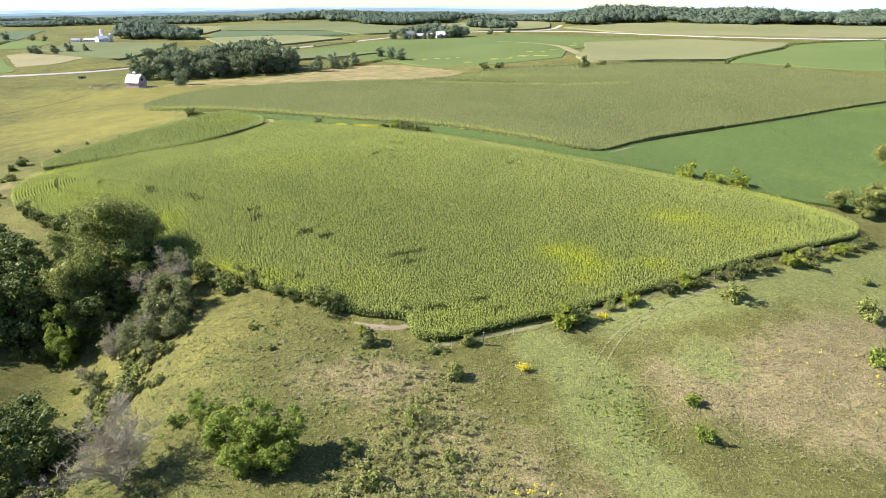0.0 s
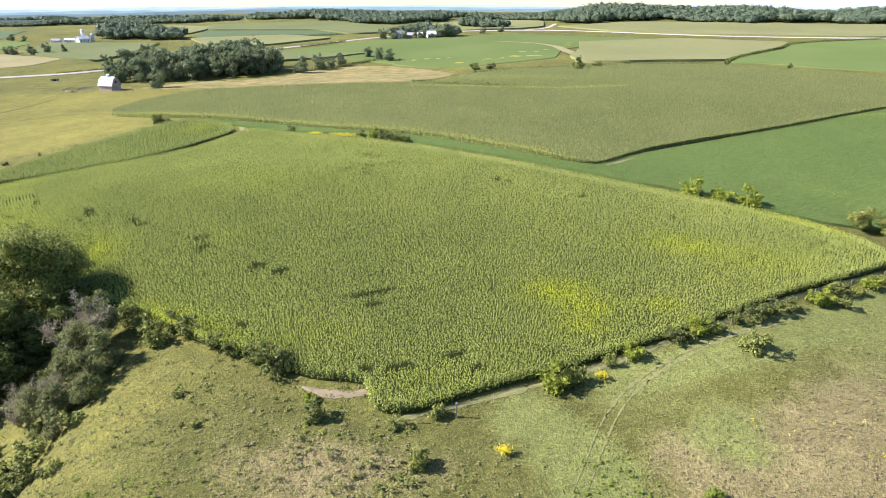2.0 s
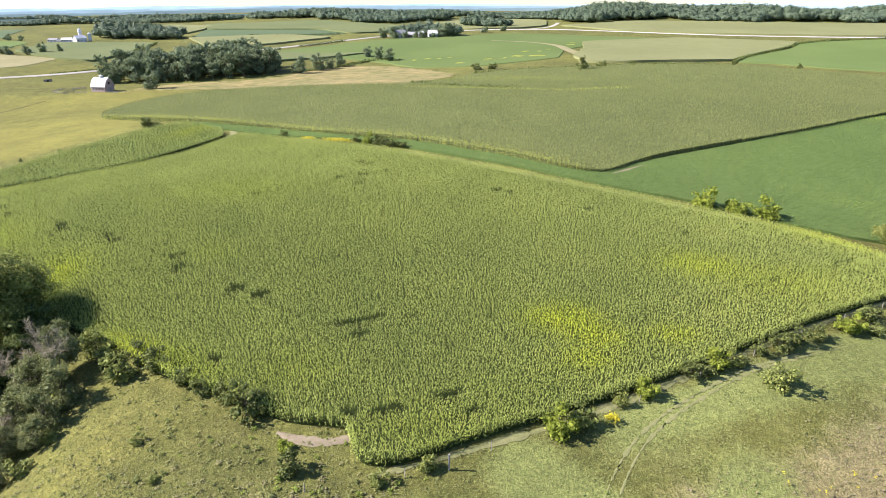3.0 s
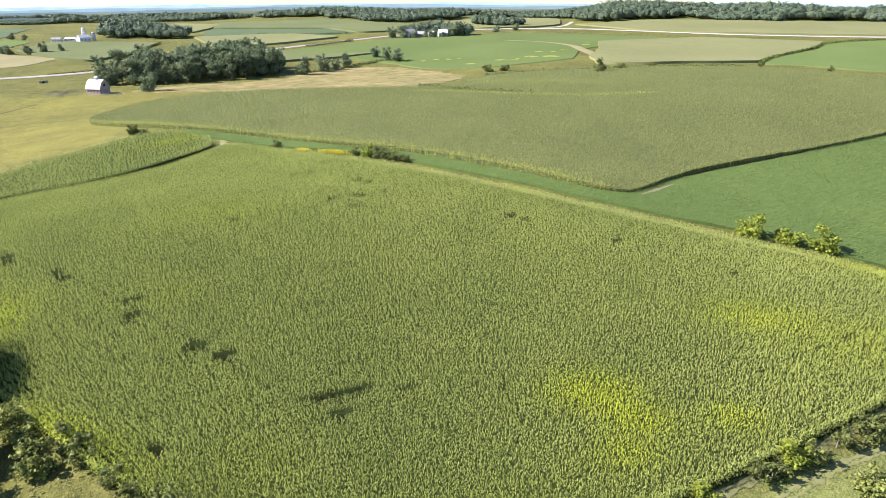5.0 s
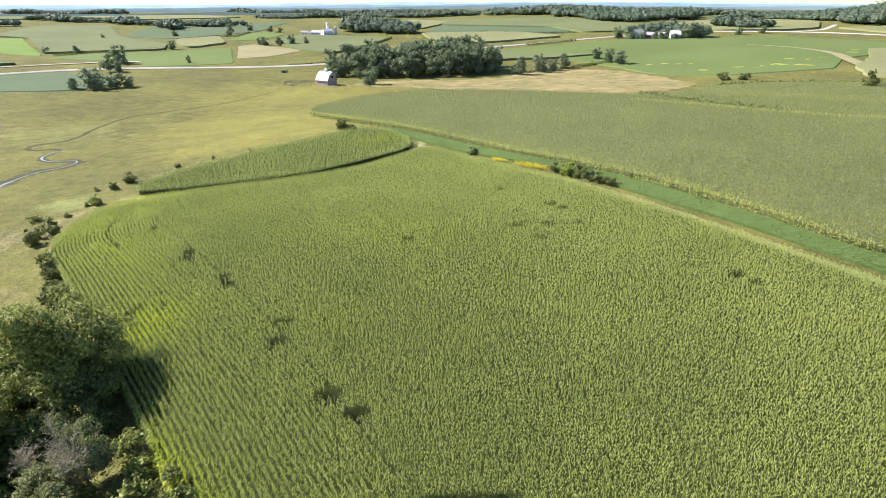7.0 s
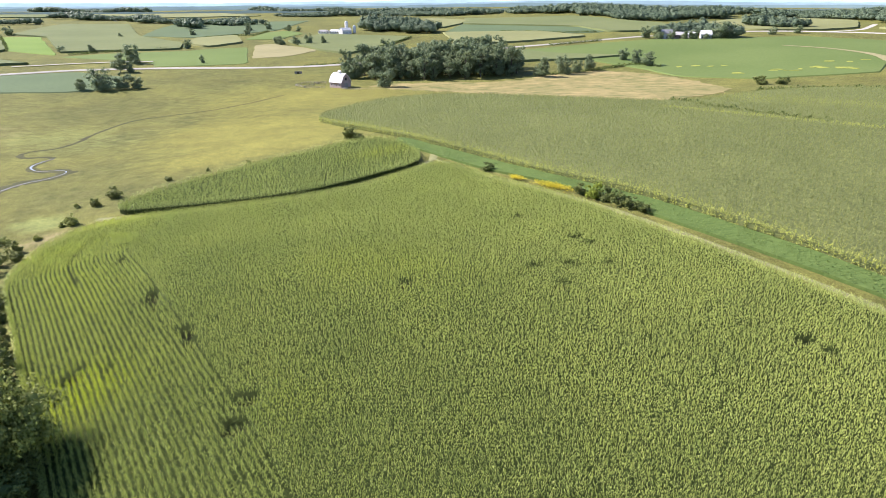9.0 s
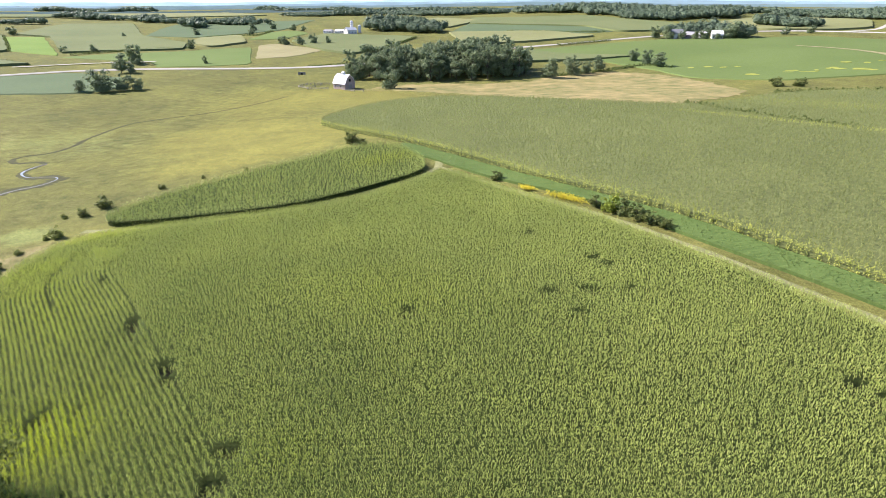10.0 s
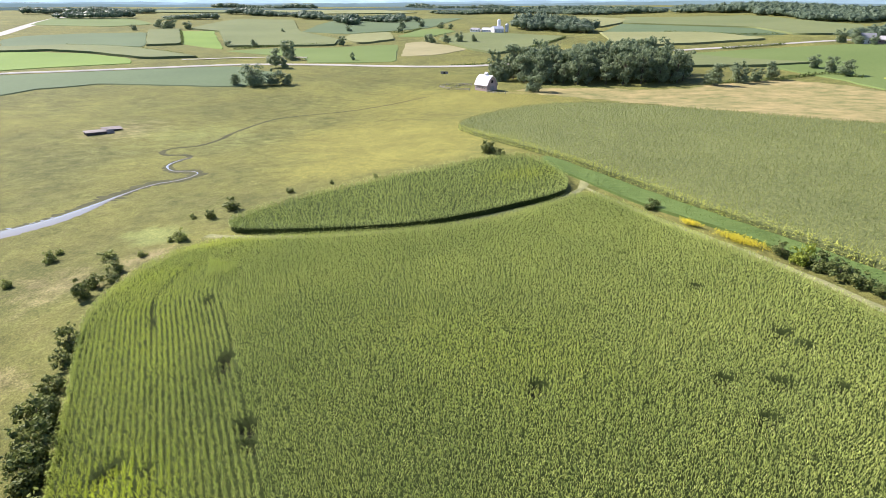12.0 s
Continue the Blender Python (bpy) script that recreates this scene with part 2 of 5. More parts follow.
def ground_material():
    """Pasture and meadow: grasses, dry weeds and lush patches."""
    m, nt, bsdf = start("grassland", 0.9)
    fine, med, wide = noise_node(nt, 2.6, 6.0, 0.7), noise_node(nt, 0.22, 4.0, 0.6), noise_node(nt, 0.025, 4.0, 0.55)
    past = ramp_node(nt, [(0.3, (0.07, 0.08, 0.026)), (0.5, (0.122, 0.126, 0.042)), (0.72, (0.185, 0.172, 0.072))])
    nt.links.new(mixed(nt, 0.5, fine, med), past.inputs[0])
    gold = ramp_node(nt, [(0.35, (0.15, 0.148, 0.04)), (0.7, (0.232, 0.214, 0.068))])
    nt.links.new(fine, gold.inputs[0])
    dry = ramp_node(nt, [(0.3, (0.135, 0.122, 0.056)), (0.5, (0.235, 0.2, 0.105)), (0.7, (0.33, 0.272, 0.155))])
    nt.links.new(mixed(nt, 0.4, fine, med), dry.inputs[0])
    lush = ramp_node(nt, [(0.3, (0.14, 0.165, 0.052)), (0.7, (0.235, 0.25, 0.098))])
    nt.links.new(fine, lush.inputs[0])
    wr = ramp_node(nt, [(0.42, (0, 0, 0)), (0.62, (0.45, 0.45, 0.45))])
    nt.links.new(wide, wr.inputs[0])
    col = mixed(nt, wr.outputs[0], past.outputs[0], gold.outputs[0])
    for name, r in (("gold", gold), ("dry", dry), ("lush", lush)):
        edge = ramp_node(nt, [(0.35, (0, 0, 0)), (0.65, (1, 1, 1))])
        sm = nt.nodes.new("ShaderNodeMath")
        sm.operation = "ADD"
        off = nt.nodes.new("ShaderNodeMath")
        off.operation = "MULTIPLY_ADD"
        nt.links.new(mixed(nt, 0.5, fine, med), off.inputs[0])
        off.inputs[1].default_value, off.inputs[2].default_value = 1.2, -0.6
        nt.links.new(attr(nt, name), sm.inputs[0])
        nt.links.new(off.outputs[0], sm.inputs[1])
        nt.links.new(sm.outputs[0], edge.inputs[0])
        col = mixed(nt, edge.outputs[0], col, r.outputs[0])
    for sc, lo, hi, dark, light in ((1.3, 0.4, 0.58, 0.8, 1.06), (0.3, 0.38, 0.62, 0.88, 1.07), (6.0, 0.36, 0.62, 0.62, 1.3), (15.0, 0.36, 0.62, 0.76, 1.18), (0.012, 0.38, 0.62, 0.84, 1.04), (0.07, 0.38, 0.62, 0.88, 1.06)):
        spot = ramp_node(nt, [(lo, (dark, dark, dark)), (hi, (light, light, light * 0.97))])
        nt.links.new(noise_node(nt, sc, 5.0, 0.68), spot.inputs[0])
        col = mixed(nt, 1.0, col, spot.outputs[0], "MULTIPLY")
    nt.links.new(col, bsdf.inputs["Base Color"])
    bump(nt, bsdf, fine, 0.8, 0.3)
    return m


M_GROUND = ground_material()


# ---------------------------------------------------------------- terrain
NEAR_HILLS = [(-80,103,-3.0), (-90,85,-4.6), (-40,85,6.6), (10,85,-0.5), (60,85,-1.8), (110,85,-3.1), (-140,130,-1.3), (-40,130,1.5), (10,130,-2.6), (60,130,6.2), (110,130,-1.3), (-90,175,5.2), (-40,175,3.9), (10,175,1.8), (60,175,2.8), (110,175,-1.7), (10,225,2.2), (60,225,-0.6), (110,225,0.3), (-140,275,1.4), (-90,275,0.9), (-40,275,-0.8), (10,275,1.6), (60,275,0.8), (110,275,2.1), (20,398,-2.5), (95,400,-2.0)]
MID_HILLS = [(-350,330,-1.0), (-220,330,-4.5), (-100,330,4.5), (20,330,7.1), (140,330,3.8), (260,330,1.2), (-350,430,0.5), (-220,430,-0.4), (-100,430,1.1), (20,430,2.0), (140,430,3.4), (260,430,0.9), (-220,540,-1.0), (-100,540,-3.2), (20,540,-2.8), (140,540,1.0), (260,540,-0.4), (-220,680,0.2), (-100,680,0.7), (20,680,1.3), (140,680,1.6), (260,680,0.3)]
FAR_HILLS = [(-900,-300,-3.0), (-400,-300,1.1), (150,-300,-1.8), (700,-300,-3.9), (-900,200,0.8), (-400,200,-4.4), (150,200,-8.5), (700,200,3.8), (-900,700,-3.7), (-400,700,0.5), (150,700,9.2), (700,700,6.2), (-900,1200,-3.6), (-400,1200,2.9), (150,1200,4.7), (700,1200,-0.3)]


RIDGE_HILLS = [(250, 1080, 6.0), (350, 1090, 11.0), (480, 1070, 7.0), (640, 1060, 6.0), (790, 1020, 9.0), (-110, 1240, 8.0), (-260, 1340, 7.0)]
RAVINE_HOLLOWS = [(-60, 66, -3.5), (-62, 79, -4.5), (-64, 92, -5.0), (-68, 104, -5.0), (-76, 113, -5.0), (-87, 117, -4.0)]


def height(x, y):
    """Height of the land."""
    x, y = np.asarray(x, float), np.asarray(y, float)
    z = 6.0 + 0 * x
    for hills, r in ((NEAR_HILLS, 42.0), (RAVINE_HOLLOWS, 11.0), (MID_HILLS, 95.0), (FAR_HILLS, 380.0), (RIDGE_HILLS, 75.0)):
        for hx, hy, h in hills:
            z = z + h * np.exp(-((x - hx) ** 2 + (y - hy) ** 2) / (2 * r * r))
    far = np.maximum(np.hypot(x, y) - 600, 0)
    west = np.clip((np.degrees(np.arctan2(-x, np.maximum(y, 1e-3))) - 5) / 45, 0, 1)
    fall = 8 + 32 * west * west * (3 - 2 * west)
    return z + 48 * (1 - np.exp(-far / 1500)) * (1 - np.exp(-far / 200)) - fall * np.clip((far - 600) / 2200, 0, 1)


def fast_mesh(name, verts, faces_by_size, mat, smooth=False, attrs=None):
    """A mesh from arrays: verts (n, 3) and index arrays of faces, one for each number of corners."""
    me = bpy.data.meshes.new(name)
    verts = np.asarray(verts, np.float32)
    me.vertices.add(len(verts))
    me.vertices.foreach_set("co", verts.ravel())
    idx = np.concatenate([np.asarray(f, np.int32).ravel() for f in faces_by_size])
    counts = np.concatenate([np.full(len(f), np.shape(f)[1], np.int32) for f in faces_by_size])
    me.loops.add(len(idx))
    me.loops.foreach_set("vertex_index", idx)
    me.polygons.add(len(counts))
    me.polygons.foreach_set("loop_start", np.concatenate([[0], np.cumsum(counts)[:-1]]).astype(np.int32))
    me.polygons.foreach_set("use_smooth", np.full(len(counts), smooth))
    me.update(calc_edges=True)
    for key, values in (attrs or {}).items():
        me.attributes.new(key, "FLOAT", "POINT").data.foreach_set("value", np.asarray(values, np.float32))
    me.materials.append(mat)
    return me


def link(name, me, parent=None, label="", category="", group="", kind=""):
    ob = new(name, me)
    ob.parent = parent
    return tagged(ob, label, category, group, kind)


def grid_mesh(name, xs, ys, zf, mat, attrs=None):
    X, Y = np.meshgrid(xs, ys)
    n, k = X.shape[1], np.arange(X.size).reshape(X.shape)
    quads = np.stack([k[:-1, :-1], k[:-1, 1:], k[1:, 1:], k[1:, :-1]], -1).reshape(-1, 4)
    V = np.stack([X, Y, zf(X, Y)], -1).reshape(-1, 3)
    return fast_mesh(name, V, [quads], mat, True, attrs(X.ravel(), Y.ravel()) if attrs else None)


def rounded(poly, n=2, closed=True):
    p = np.asarray(poly, float)
    for _ in range(n):
        q = np.roll(p, -1, 0) if closed else p[1:]
        a = p if closed else p[:-1]
        c = np.stack([0.75 * a + 0.25 * q, 0.25 * a + 0.75 * q], 1).reshape(-1, 2)
        p = c if closed else np.vstack([p[:1], c, p[-1:]])
    return p


def spaced(line, step, closed=False):
    p = np.asarray(line, float)
    if closed:
        p = np.vstack([p, p[:1]])
    d = np.r_[0, np.cumsum(np.hypot(*np.diff(p, axis=0).T))]
    s = np.linspace(0, d[-1], max(2, int(d[-1] / step) + 1))
    if closed:
        s = s[:-1]
    return np.stack([np.interp(s, d, p[:, 0]), np.interp(s, d, p[:, 1])], 1)


def inside(poly, x, y):
    p = np.asarray(poly, float)
    q, res = np.roll(p, -1, 0), np.zeros(np.shape(x), bool)
    for (x0, y0), (x1, y1) in zip(p, q):
        if y0 != y1:
            res ^= ((y0 > y) != (y1 > y)) & (x < (x1 - x0) * (y - y0) / (y1 - y0) + x0)
    return res


def from_line(line, x, y):
    """Distance to a polyline."""
    p, best = np.asarray(line, float), np.full(np.shape(x), 1e9)
    for a, b in zip(p[:-1], p[1:]):
        d = b - a
        u = np.clip(((x - a[0]) * d[0] + (y - a[1]) * d[1]) / max(d @ d, 1e-9), 0, 1)
        best = np.minimum(best, np.hypot(x - a[0] - u * d[0], y - a[1] - u * d[1]))
    return best


def sheet(name, poly, h, cell, mat, skirt=True, ragged=0.0, rough=0.0, holes=None, slope=0.0, corners=2):
    """A crop's canopy or another cover over a stretch of land, h above it, with sides down to the ground."""
    from mathutils.geometry import delaunay_2d_cdt
    edge = spaced(rounded(poly, corners), cell, True)
    if ragged:
        edge = edge + rng.normal(0, ragged, edge.shape)
    lo, hi = edge.min(0), edge.max(0)
    X, Y = np.meshgrid(np.arange(lo[0], hi[0], cell), np.arange(lo[1], hi[1], cell))
    X, Y = X.ravel() + rng.uniform(-0.2, 0.2, X.size) * cell, Y.ravel() + rng.uniform(-0.2, 0.2, X.size) * cell
    ok = inside(edge, X, Y) & (from_line(np.vstack([edge, edge[:1]]), X, Y) > cell * 0.6)
    pts = np.vstack([edge, np.stack([X[ok], Y[ok]], 1)])
    m = len(edge)
    vs, _, fs, *_ = delaunay_2d_cdt([Vector(p) for p in pts.tolist()], [(i, (i + 1) % m) for i in range(m)], [], 1, 1e-4)
    v = np.array([tuple(p) for p in vs])
    z = height(v[:, 0], v[:, 1]) + (h * (1 - holes(v[:, 0], v[:, 1])) if holes else h) + (rng.normal(0, rough, len(v)) if rough else 0)
    V, tris, groups = np.column_stack([v, z]), np.array([f for f in fs if len(f) == 3]), []
    groups.append(tris)
    if skirt:
        ring = np.arange(m)
        way = np.roll(edge, -1, 0) - np.roll(edge, 1, 0)
        way /= np.hypot(*way.T)[:, None] + 1e-9
        turned = np.sign(np.sum(edge[:, 0] * np.roll(edge[:, 1], -1) - np.roll(edge[:, 0], -1) * edge[:, 1]))
        foot = V[:m, :2] + np.stack([way[:, 1], -way[:, 0]], 1) * turned * slope
        low = np.column_stack([foot, height(foot[:, 0], foot[:, 1]) - 0.05])
        nxt = (ring + 1) % m
        groups.append(np.stack([ring, nxt, nxt + m, ring + m], 1) + len(V))
        V = np.vstack([V, V[:m], low])
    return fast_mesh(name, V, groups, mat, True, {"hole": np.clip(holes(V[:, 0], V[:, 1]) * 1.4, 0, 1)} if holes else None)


def ribbon(name, line, width, h, mat, step=3.0, closed=False, vary=0.0, drop=0.12):
    p = spaced(rounded(line, 2, False), step)
    t = np.gradient(p, axis=0)
    t /= np.hypot(*t.T)[:, None]
    nrm = np.stack([-t[:, 1], t[:, 0]], 1)
    w = np.interp(np.linspace(0, 1, len(p)), np.linspace(0, 1, len(np.atleast_1d(width))), np.atleast_1d(width)) / 2
    if vary:
        w = w * (1 + rng.normal(0, vary, len(p)))
    rows = []
    for f in (-1, -0.4, 0.4, 1):
        q = p + nrm * (w * f)[:, None]
        rows.append(np.column_stack([q, height(q[:, 0], q[:, 1]) + (h if abs(f) < 1 else h - drop)]))
    V = np.stack(rows, 1).reshape(-1, 3)
    k = np.arange(len(V)).reshape(len(p), 4)
    quads = np.stack([k[:-1, :-1], k[:-1, 1:], k[1:, 1:], k[1:, :-1]], -1).reshape(-1, 4)
    return fast_mesh(name, V, [quads], mat, True)


def blob(x, y, cx, cy, rx, ry=None, turn=0.0):
    """1 in the middle of an oval patch, 0 outside."""
    c, s = math.cos(radians(turn)), math.sin(radians(turn))
    u, v = (x - cx) * c + (y - cy) * s, -(x - cx) * s + (y - cy) * c
    return np.exp(-((u / rx) ** 2 + (v / (ry or rx)) ** 2))


FIELD_A = [(-34, 112), (-48, 123), (-76, 141), (-101, 157), (-116, 166), (-123, 176), (-128, 186), (-128, 196), (-122, 203), (-106, 211), (-90, 222), (-79, 236), (-73, 253), (-69, 267),
           (-60, 263), (-45, 252), (-32, 244), (-20, 236), (-10, 228), (7, 216), (33, 199), (50, 188), (67, 178), (83, 172), (97, 164), (104, 156), (103, 149), (95, 143), (71, 130), (54.5, 121),
           (43, 115.3), (36, 111.8), (20, 104.6), (11, 100.8), (5, 97.6), (0, 95), (-4.5, 95), (-6.2, 101.2), (-8, 102), (-15, 102.3), (-23, 107)]
FIELD_B = [(-134, 208), (-138, 219), (-134, 238), (-124, 260), (-115, 277), (-109, 292), (-99, 295), (-84, 283), (-75, 271), (-75, 263), (-81.7, 249), (-89.7, 231), (-104, 218.6), (-122, 210.6)]
FIELD_C = [(-167, 352), (-141, 330), (-118, 315), (-89, 298), (-66, 284), (-48, 272), (-34, 263), (-15, 252), (15, 231), (35, 217), (50, 207), (57, 213), (72, 228), (96, 242), (120, 253), (151, 272), (183, 295),
           (240, 330), (290, 400), (250, 445), (205, 485), (131, 486), (78, 490), (29, 468), (-6, 400), (-39, 402), (-66, 410), (-117, 432), (-151, 425), (-166, 398)]
FIELD_D = [(-100, 303), (-89, 297), (-48, 271), (-15, 251), (35, 216), (50, 206), (72, 227), (120, 252), (183, 294), (240, 329), (280, 300), (200, 170), (140, 168), (108, 169), (90, 176), (72, 187), (60, 191), (45, 200), (28, 212), (0, 230), (-14, 243), (-33, 256), (-53, 265), (-75, 280), (-92, 291)]


def ground_tints(x, y):
    gold = 0.5 * blob(x, y, -235, 405, 90, 75) + 0.4 * blob(x, y, -190, 300, 40, 60) + 0.6 * blob(x, y, -165, 325, 50, 35) + 0.6 * blob(x, y, -148, 275, 34, 20, 60) + 0.42 * blob(x, y, -38, 93, 26, 15, 60)  + 0.5 * blob(x, y, -190, 440, 60, 40)
    dry = (0.85 * blob(x, y, 62, 92, 28, 13, 20) + 0.45 * blob(x, y, 5, 70, 22, 14) + 0.6 * blob(x, y, 70, 76, 22, 10) + 0.3 * blob(x, y, -5, 86, 16, 5, 10) + 0.5 * blob(x, y, 40, 88, 10, 7)
           + 0.8 * blob(x, y, 95, 105, 25, 16) + 0.25 * blob(x, y, -290, 262, 35, 20) + 0.5 * blob(x, y, 20, 55, 30, 10) + 0.55 * blob(x, y, -200, 465, 30, 8) + 0.3 * blob(x, y, -142, 172, 14, 9) + 0.4 * blob(x, y, -137, 193, 7, 14, 30) + 0.6 * blob(x, y, -112, 150, 9, 5, 30) + 0.15 * blob(x, y, -42, 88, 20, 15) + 0.35 * blob(x, y, -15, 84, 16, 10) + 0.25 * blob(x, y, -138, 172, 16, 34, 25) + 0.4 * blob(x, y, -300, 290, 40, 30))
    lush = (0.3 * blob(x, y, 60, 106, 48, 13, 25) + 0.9 * np.exp(-(from_line([(16, 96), (24, 86), (22, 74), (30, 60), (34, 40)], x, y) / 6.0) ** 2) + 0.75 * np.exp(-(from_line([(30, 104), (60, 116), (95, 133), (130, 150)], x, y) / 5.0) ** 2)
            + 0.6 * blob(x, y, 44, 92, 7) + 0.5 * blob(x, y, 90, 118, 22, 8, 30) + 0.8 * blob(x, y, -150, 200, 12, 8) + 0.4 * blob(x, y, -260, 300, 60, 40) + 0.4 * blob(x, y, -380, 420, 60, 60)
            + 0.3 * np.clip((np.hypot(x + 60, y) - 560) / 90, 0, 1) + 0.3 * blob(x, y, -250, 230, 70, 60))
    return {"gold": np.clip(gold, 0, 1), "dry": np.clip(dry, 0, 1), "lush": np.clip(lush, 0, 1)}


def graded(lo, hi, near_lo, near_hi, fine, mid):
    a = np.arange(near_lo, near_hi + 1, fine)
    out, step, v = [], mid, near_hi
    while v < hi:
        v += step
        step = min(step * (1.0 if v < 900 else 1.12), 160)
        out.append(v)
    low, step, v = [], mid, near_lo
    while v > lo:
        v -= step
        step = min(step * (1.0 if v > -900 else 1.12), 160)
        low.append(v)
    return np.r_[low[::-1], a, out]


link("ground", grid_mesh("ground", graded(-4800, 4800, -300, 260, 3.0, 12.0), graded(-2500, 4800, 20, 320, 3.0, 12.0), height, M_GROUND, ground_tints), label="rolling grass pasture and weedy meadow", category="ground", kind="structure")


# ---------------------------------------------------------------- fields
def leaf_plants(pos, size, per, droop, width, zlo, zhi, reach, rise=0.6):
    """Many plants of a few arching leaves: pos (n, 3), size (n,). Four points a leaf."""
    n = len(pos)
    a = rng.uniform(0, 2 * np.pi, (n, per))
    z0 = np.linspace(zlo, zhi, per)[None] + rng.uniform(-0.1, 0.1, (n, per)) * (zhi - zlo + 0.2)
    r = reach * rng.uniform(0.7, 1.2, (n, per))
    lift = rng.uniform(0.3, 1.0, (n, per)) * reach * rise
    c, s, w = np.cos(a), np.sin(a), width * rng.uniform(0.7, 1.2, (n, per)) / 2
    k = size[:, None]
    V = np.zeros((n, per, 4, 3))
    for i, (f, up, wf) in enumerate(((0.0, 0.0, 0.0), (0.45, 1.0, 1.0), (0.45, 1.0, -1.0), (1.0, 1.0 - droop, 0.0))):
        V[:, :, i, 0] = (c * r * f - s * w * wf) * k
        V[:, :, i, 1] = (s * r * f + c * w * wf) * k
        V[:, :, i, 2] = (z0 + lift * up) * k
    V += pos[:, None, None, :]
    base = np.arange(n * per)[:, None] * 4
    return V.reshape(-1, 3), base + [[0, 1, 2]], base + [[2, 1, 3]]


def crop_plants(name, xy, hgt, per, mat, width, reach, zlo, tone, parent, label, size=(0.85, 1.15), droop=1.0, rise=0.6):
    pos = np.column_stack([xy, height(xy[:, 0], xy[:, 1])])
    V, q, t = leaf_plants(pos, rng.uniform(*size, len(pos)), per, droop, width, zlo, hgt - reach * 0.5, reach, rise)
    tone_v = np.repeat(tone, per * 4)
    return link(name, fast_mesh(name, V, [q, t], mat, False, {"yellow": tone_v}), parent, label, kind="stuff")


def straight_rows(poly, turn, gap, step, jitter=0.12):
    p = np.asarray(poly, float)
    mid, c, s = p.mean(0), math.cos(radians(turn)), math.sin(radians(turn))
    reach = np.hypot(*(p - mid).T).max()
    U, Vv = np.meshgrid(np.arange(-reach, reach, step), np.arange(-reach, reach, gap))
    U, Vv = U.ravel() + rng.uniform(-0.5, 0.5, U.size) * step, Vv.ravel() + rng.normal(0, jitter * gap, U.size)
    x, y = mid[0] + U * c - Vv * s, mid[1] + U * s + Vv * c
    ok = inside(p, x, y)
    return np.stack([x[ok], y[ok]], 1)


def edge_rows(line, first, count, gap, step):
    """Headland rows that follow an edge, on its right-hand side."""
    out = []
    base = spaced(rounded(line, 2, False), 1.0)
    t = np.gradient(base, axis=0)
    t /= np.hypot(*t.T)[:, None]
    nrm = np.stack([t[:, 1], -t[:, 0]], 1)
    for k in range(count):
        row = spaced(base + nrm * (first + k * gap), step)
        out.append(row + rng.normal(0, 0.09, row.shape))
    return np.vstack(out)


def band_of(line, wide):
    """The strip on the right-hand side of an edge."""
    p = spaced(rounded(line, 2, False), 1.0)
    t = np.gradient(p, axis=0)
    t /= np.hypot(*t.T)[:, None]
    return np.vstack([p - np.stack([t[:, 1], -t[:, 0]], 1) * 3, (p + np.stack([t[:, 1], -t[:, 0]], 1) * wide)[::-1]])


LEFT_EDGE = [(-30, 109), (-48, 123), (-76, 141), (-101, 157), (-116, 166), (-123, 176), (-128, 186), (-128, 196), (-122, 203), (-112, 208)]
TIP_EDGE = [(70, 177), (83, 172), (97, 164), (104, 156), (103, 149), (95, 143), (71, 130), (54.5, 121)]
HEAD_L, HEAD_T = 21.5, 10.8
# bare spots in the stand: x, y, length, width, turn
GAPS = [(-98, 178, 3.0, 1.2, -50), (-79, 167, 3.4, 1.3, -40), (-77.5, 164.5, 2.6, 0.9, 20), (-65, 159, 2.6, 1.3, 20), (-62, 157, 2.4, 1.0, 20), (-31, 136, 3.0, 1.5, 20), (-26, 134, 2.8, 1.4, 20), (-44.5, 144.5, 2.6, 1.2, 20), (-46, 149, 3.0, 0.9, 20),
        (-8, 126, 8.5, 1.05, 21), (-7, 122, 2.6, 1.0, 22), (1, 127.5, 2.6, 0.7, 22), (-1.5, 103.6, 4.5, 1.0, 24), (7, 107.5, 3.5, 0.9, 24), (-6.5, 103, 1.2, 1.6, 100), (20, 186, 2.4, 1.3, 20), (23, 184, 2.0, 1.2, 20), (40, 173, 2.0, 1.2, 20), (58, 160, 1.6, 1.0, 20), (-17, 212, 2.2, 1.4, 20), (-14, 210, 2.2, 1.3, 20), (-21, 196, 2.6, 1.3, 20), (-15, 199, 2.6, 1.2, 20), (-9, 202, 1.8, 1.1, 20), (-39, 182, 2.0, 1.2, 20), (-15, 191, 1.8, 1.0, 20), (-31, 221, 2.4, 1.2, 30),
        (-46, 230, 1.6, 0.9, 20), (-74, 147, 3.2, 1.3, 80), (-73, 142.5, 2.2, 1.2, 10), (-69.5, 149, 1.4, 0.9, 30), (-28, 115, 2.2, 1.0, 150), (10, 104, 2.6, 0.8, 25)]


def stand(xy):
    """Leaves out the plants in the bare spots and some at random."""
    ok = rng.random(len(xy)) > 0.04
    for gx, gy, rl, rw, turn in GAPS:
        ok &= blob(xy[:, 0], xy[:, 1], gx, gy, rl * 0.74, rw * 0.92, turn) < 0.46
    return xy[ok]


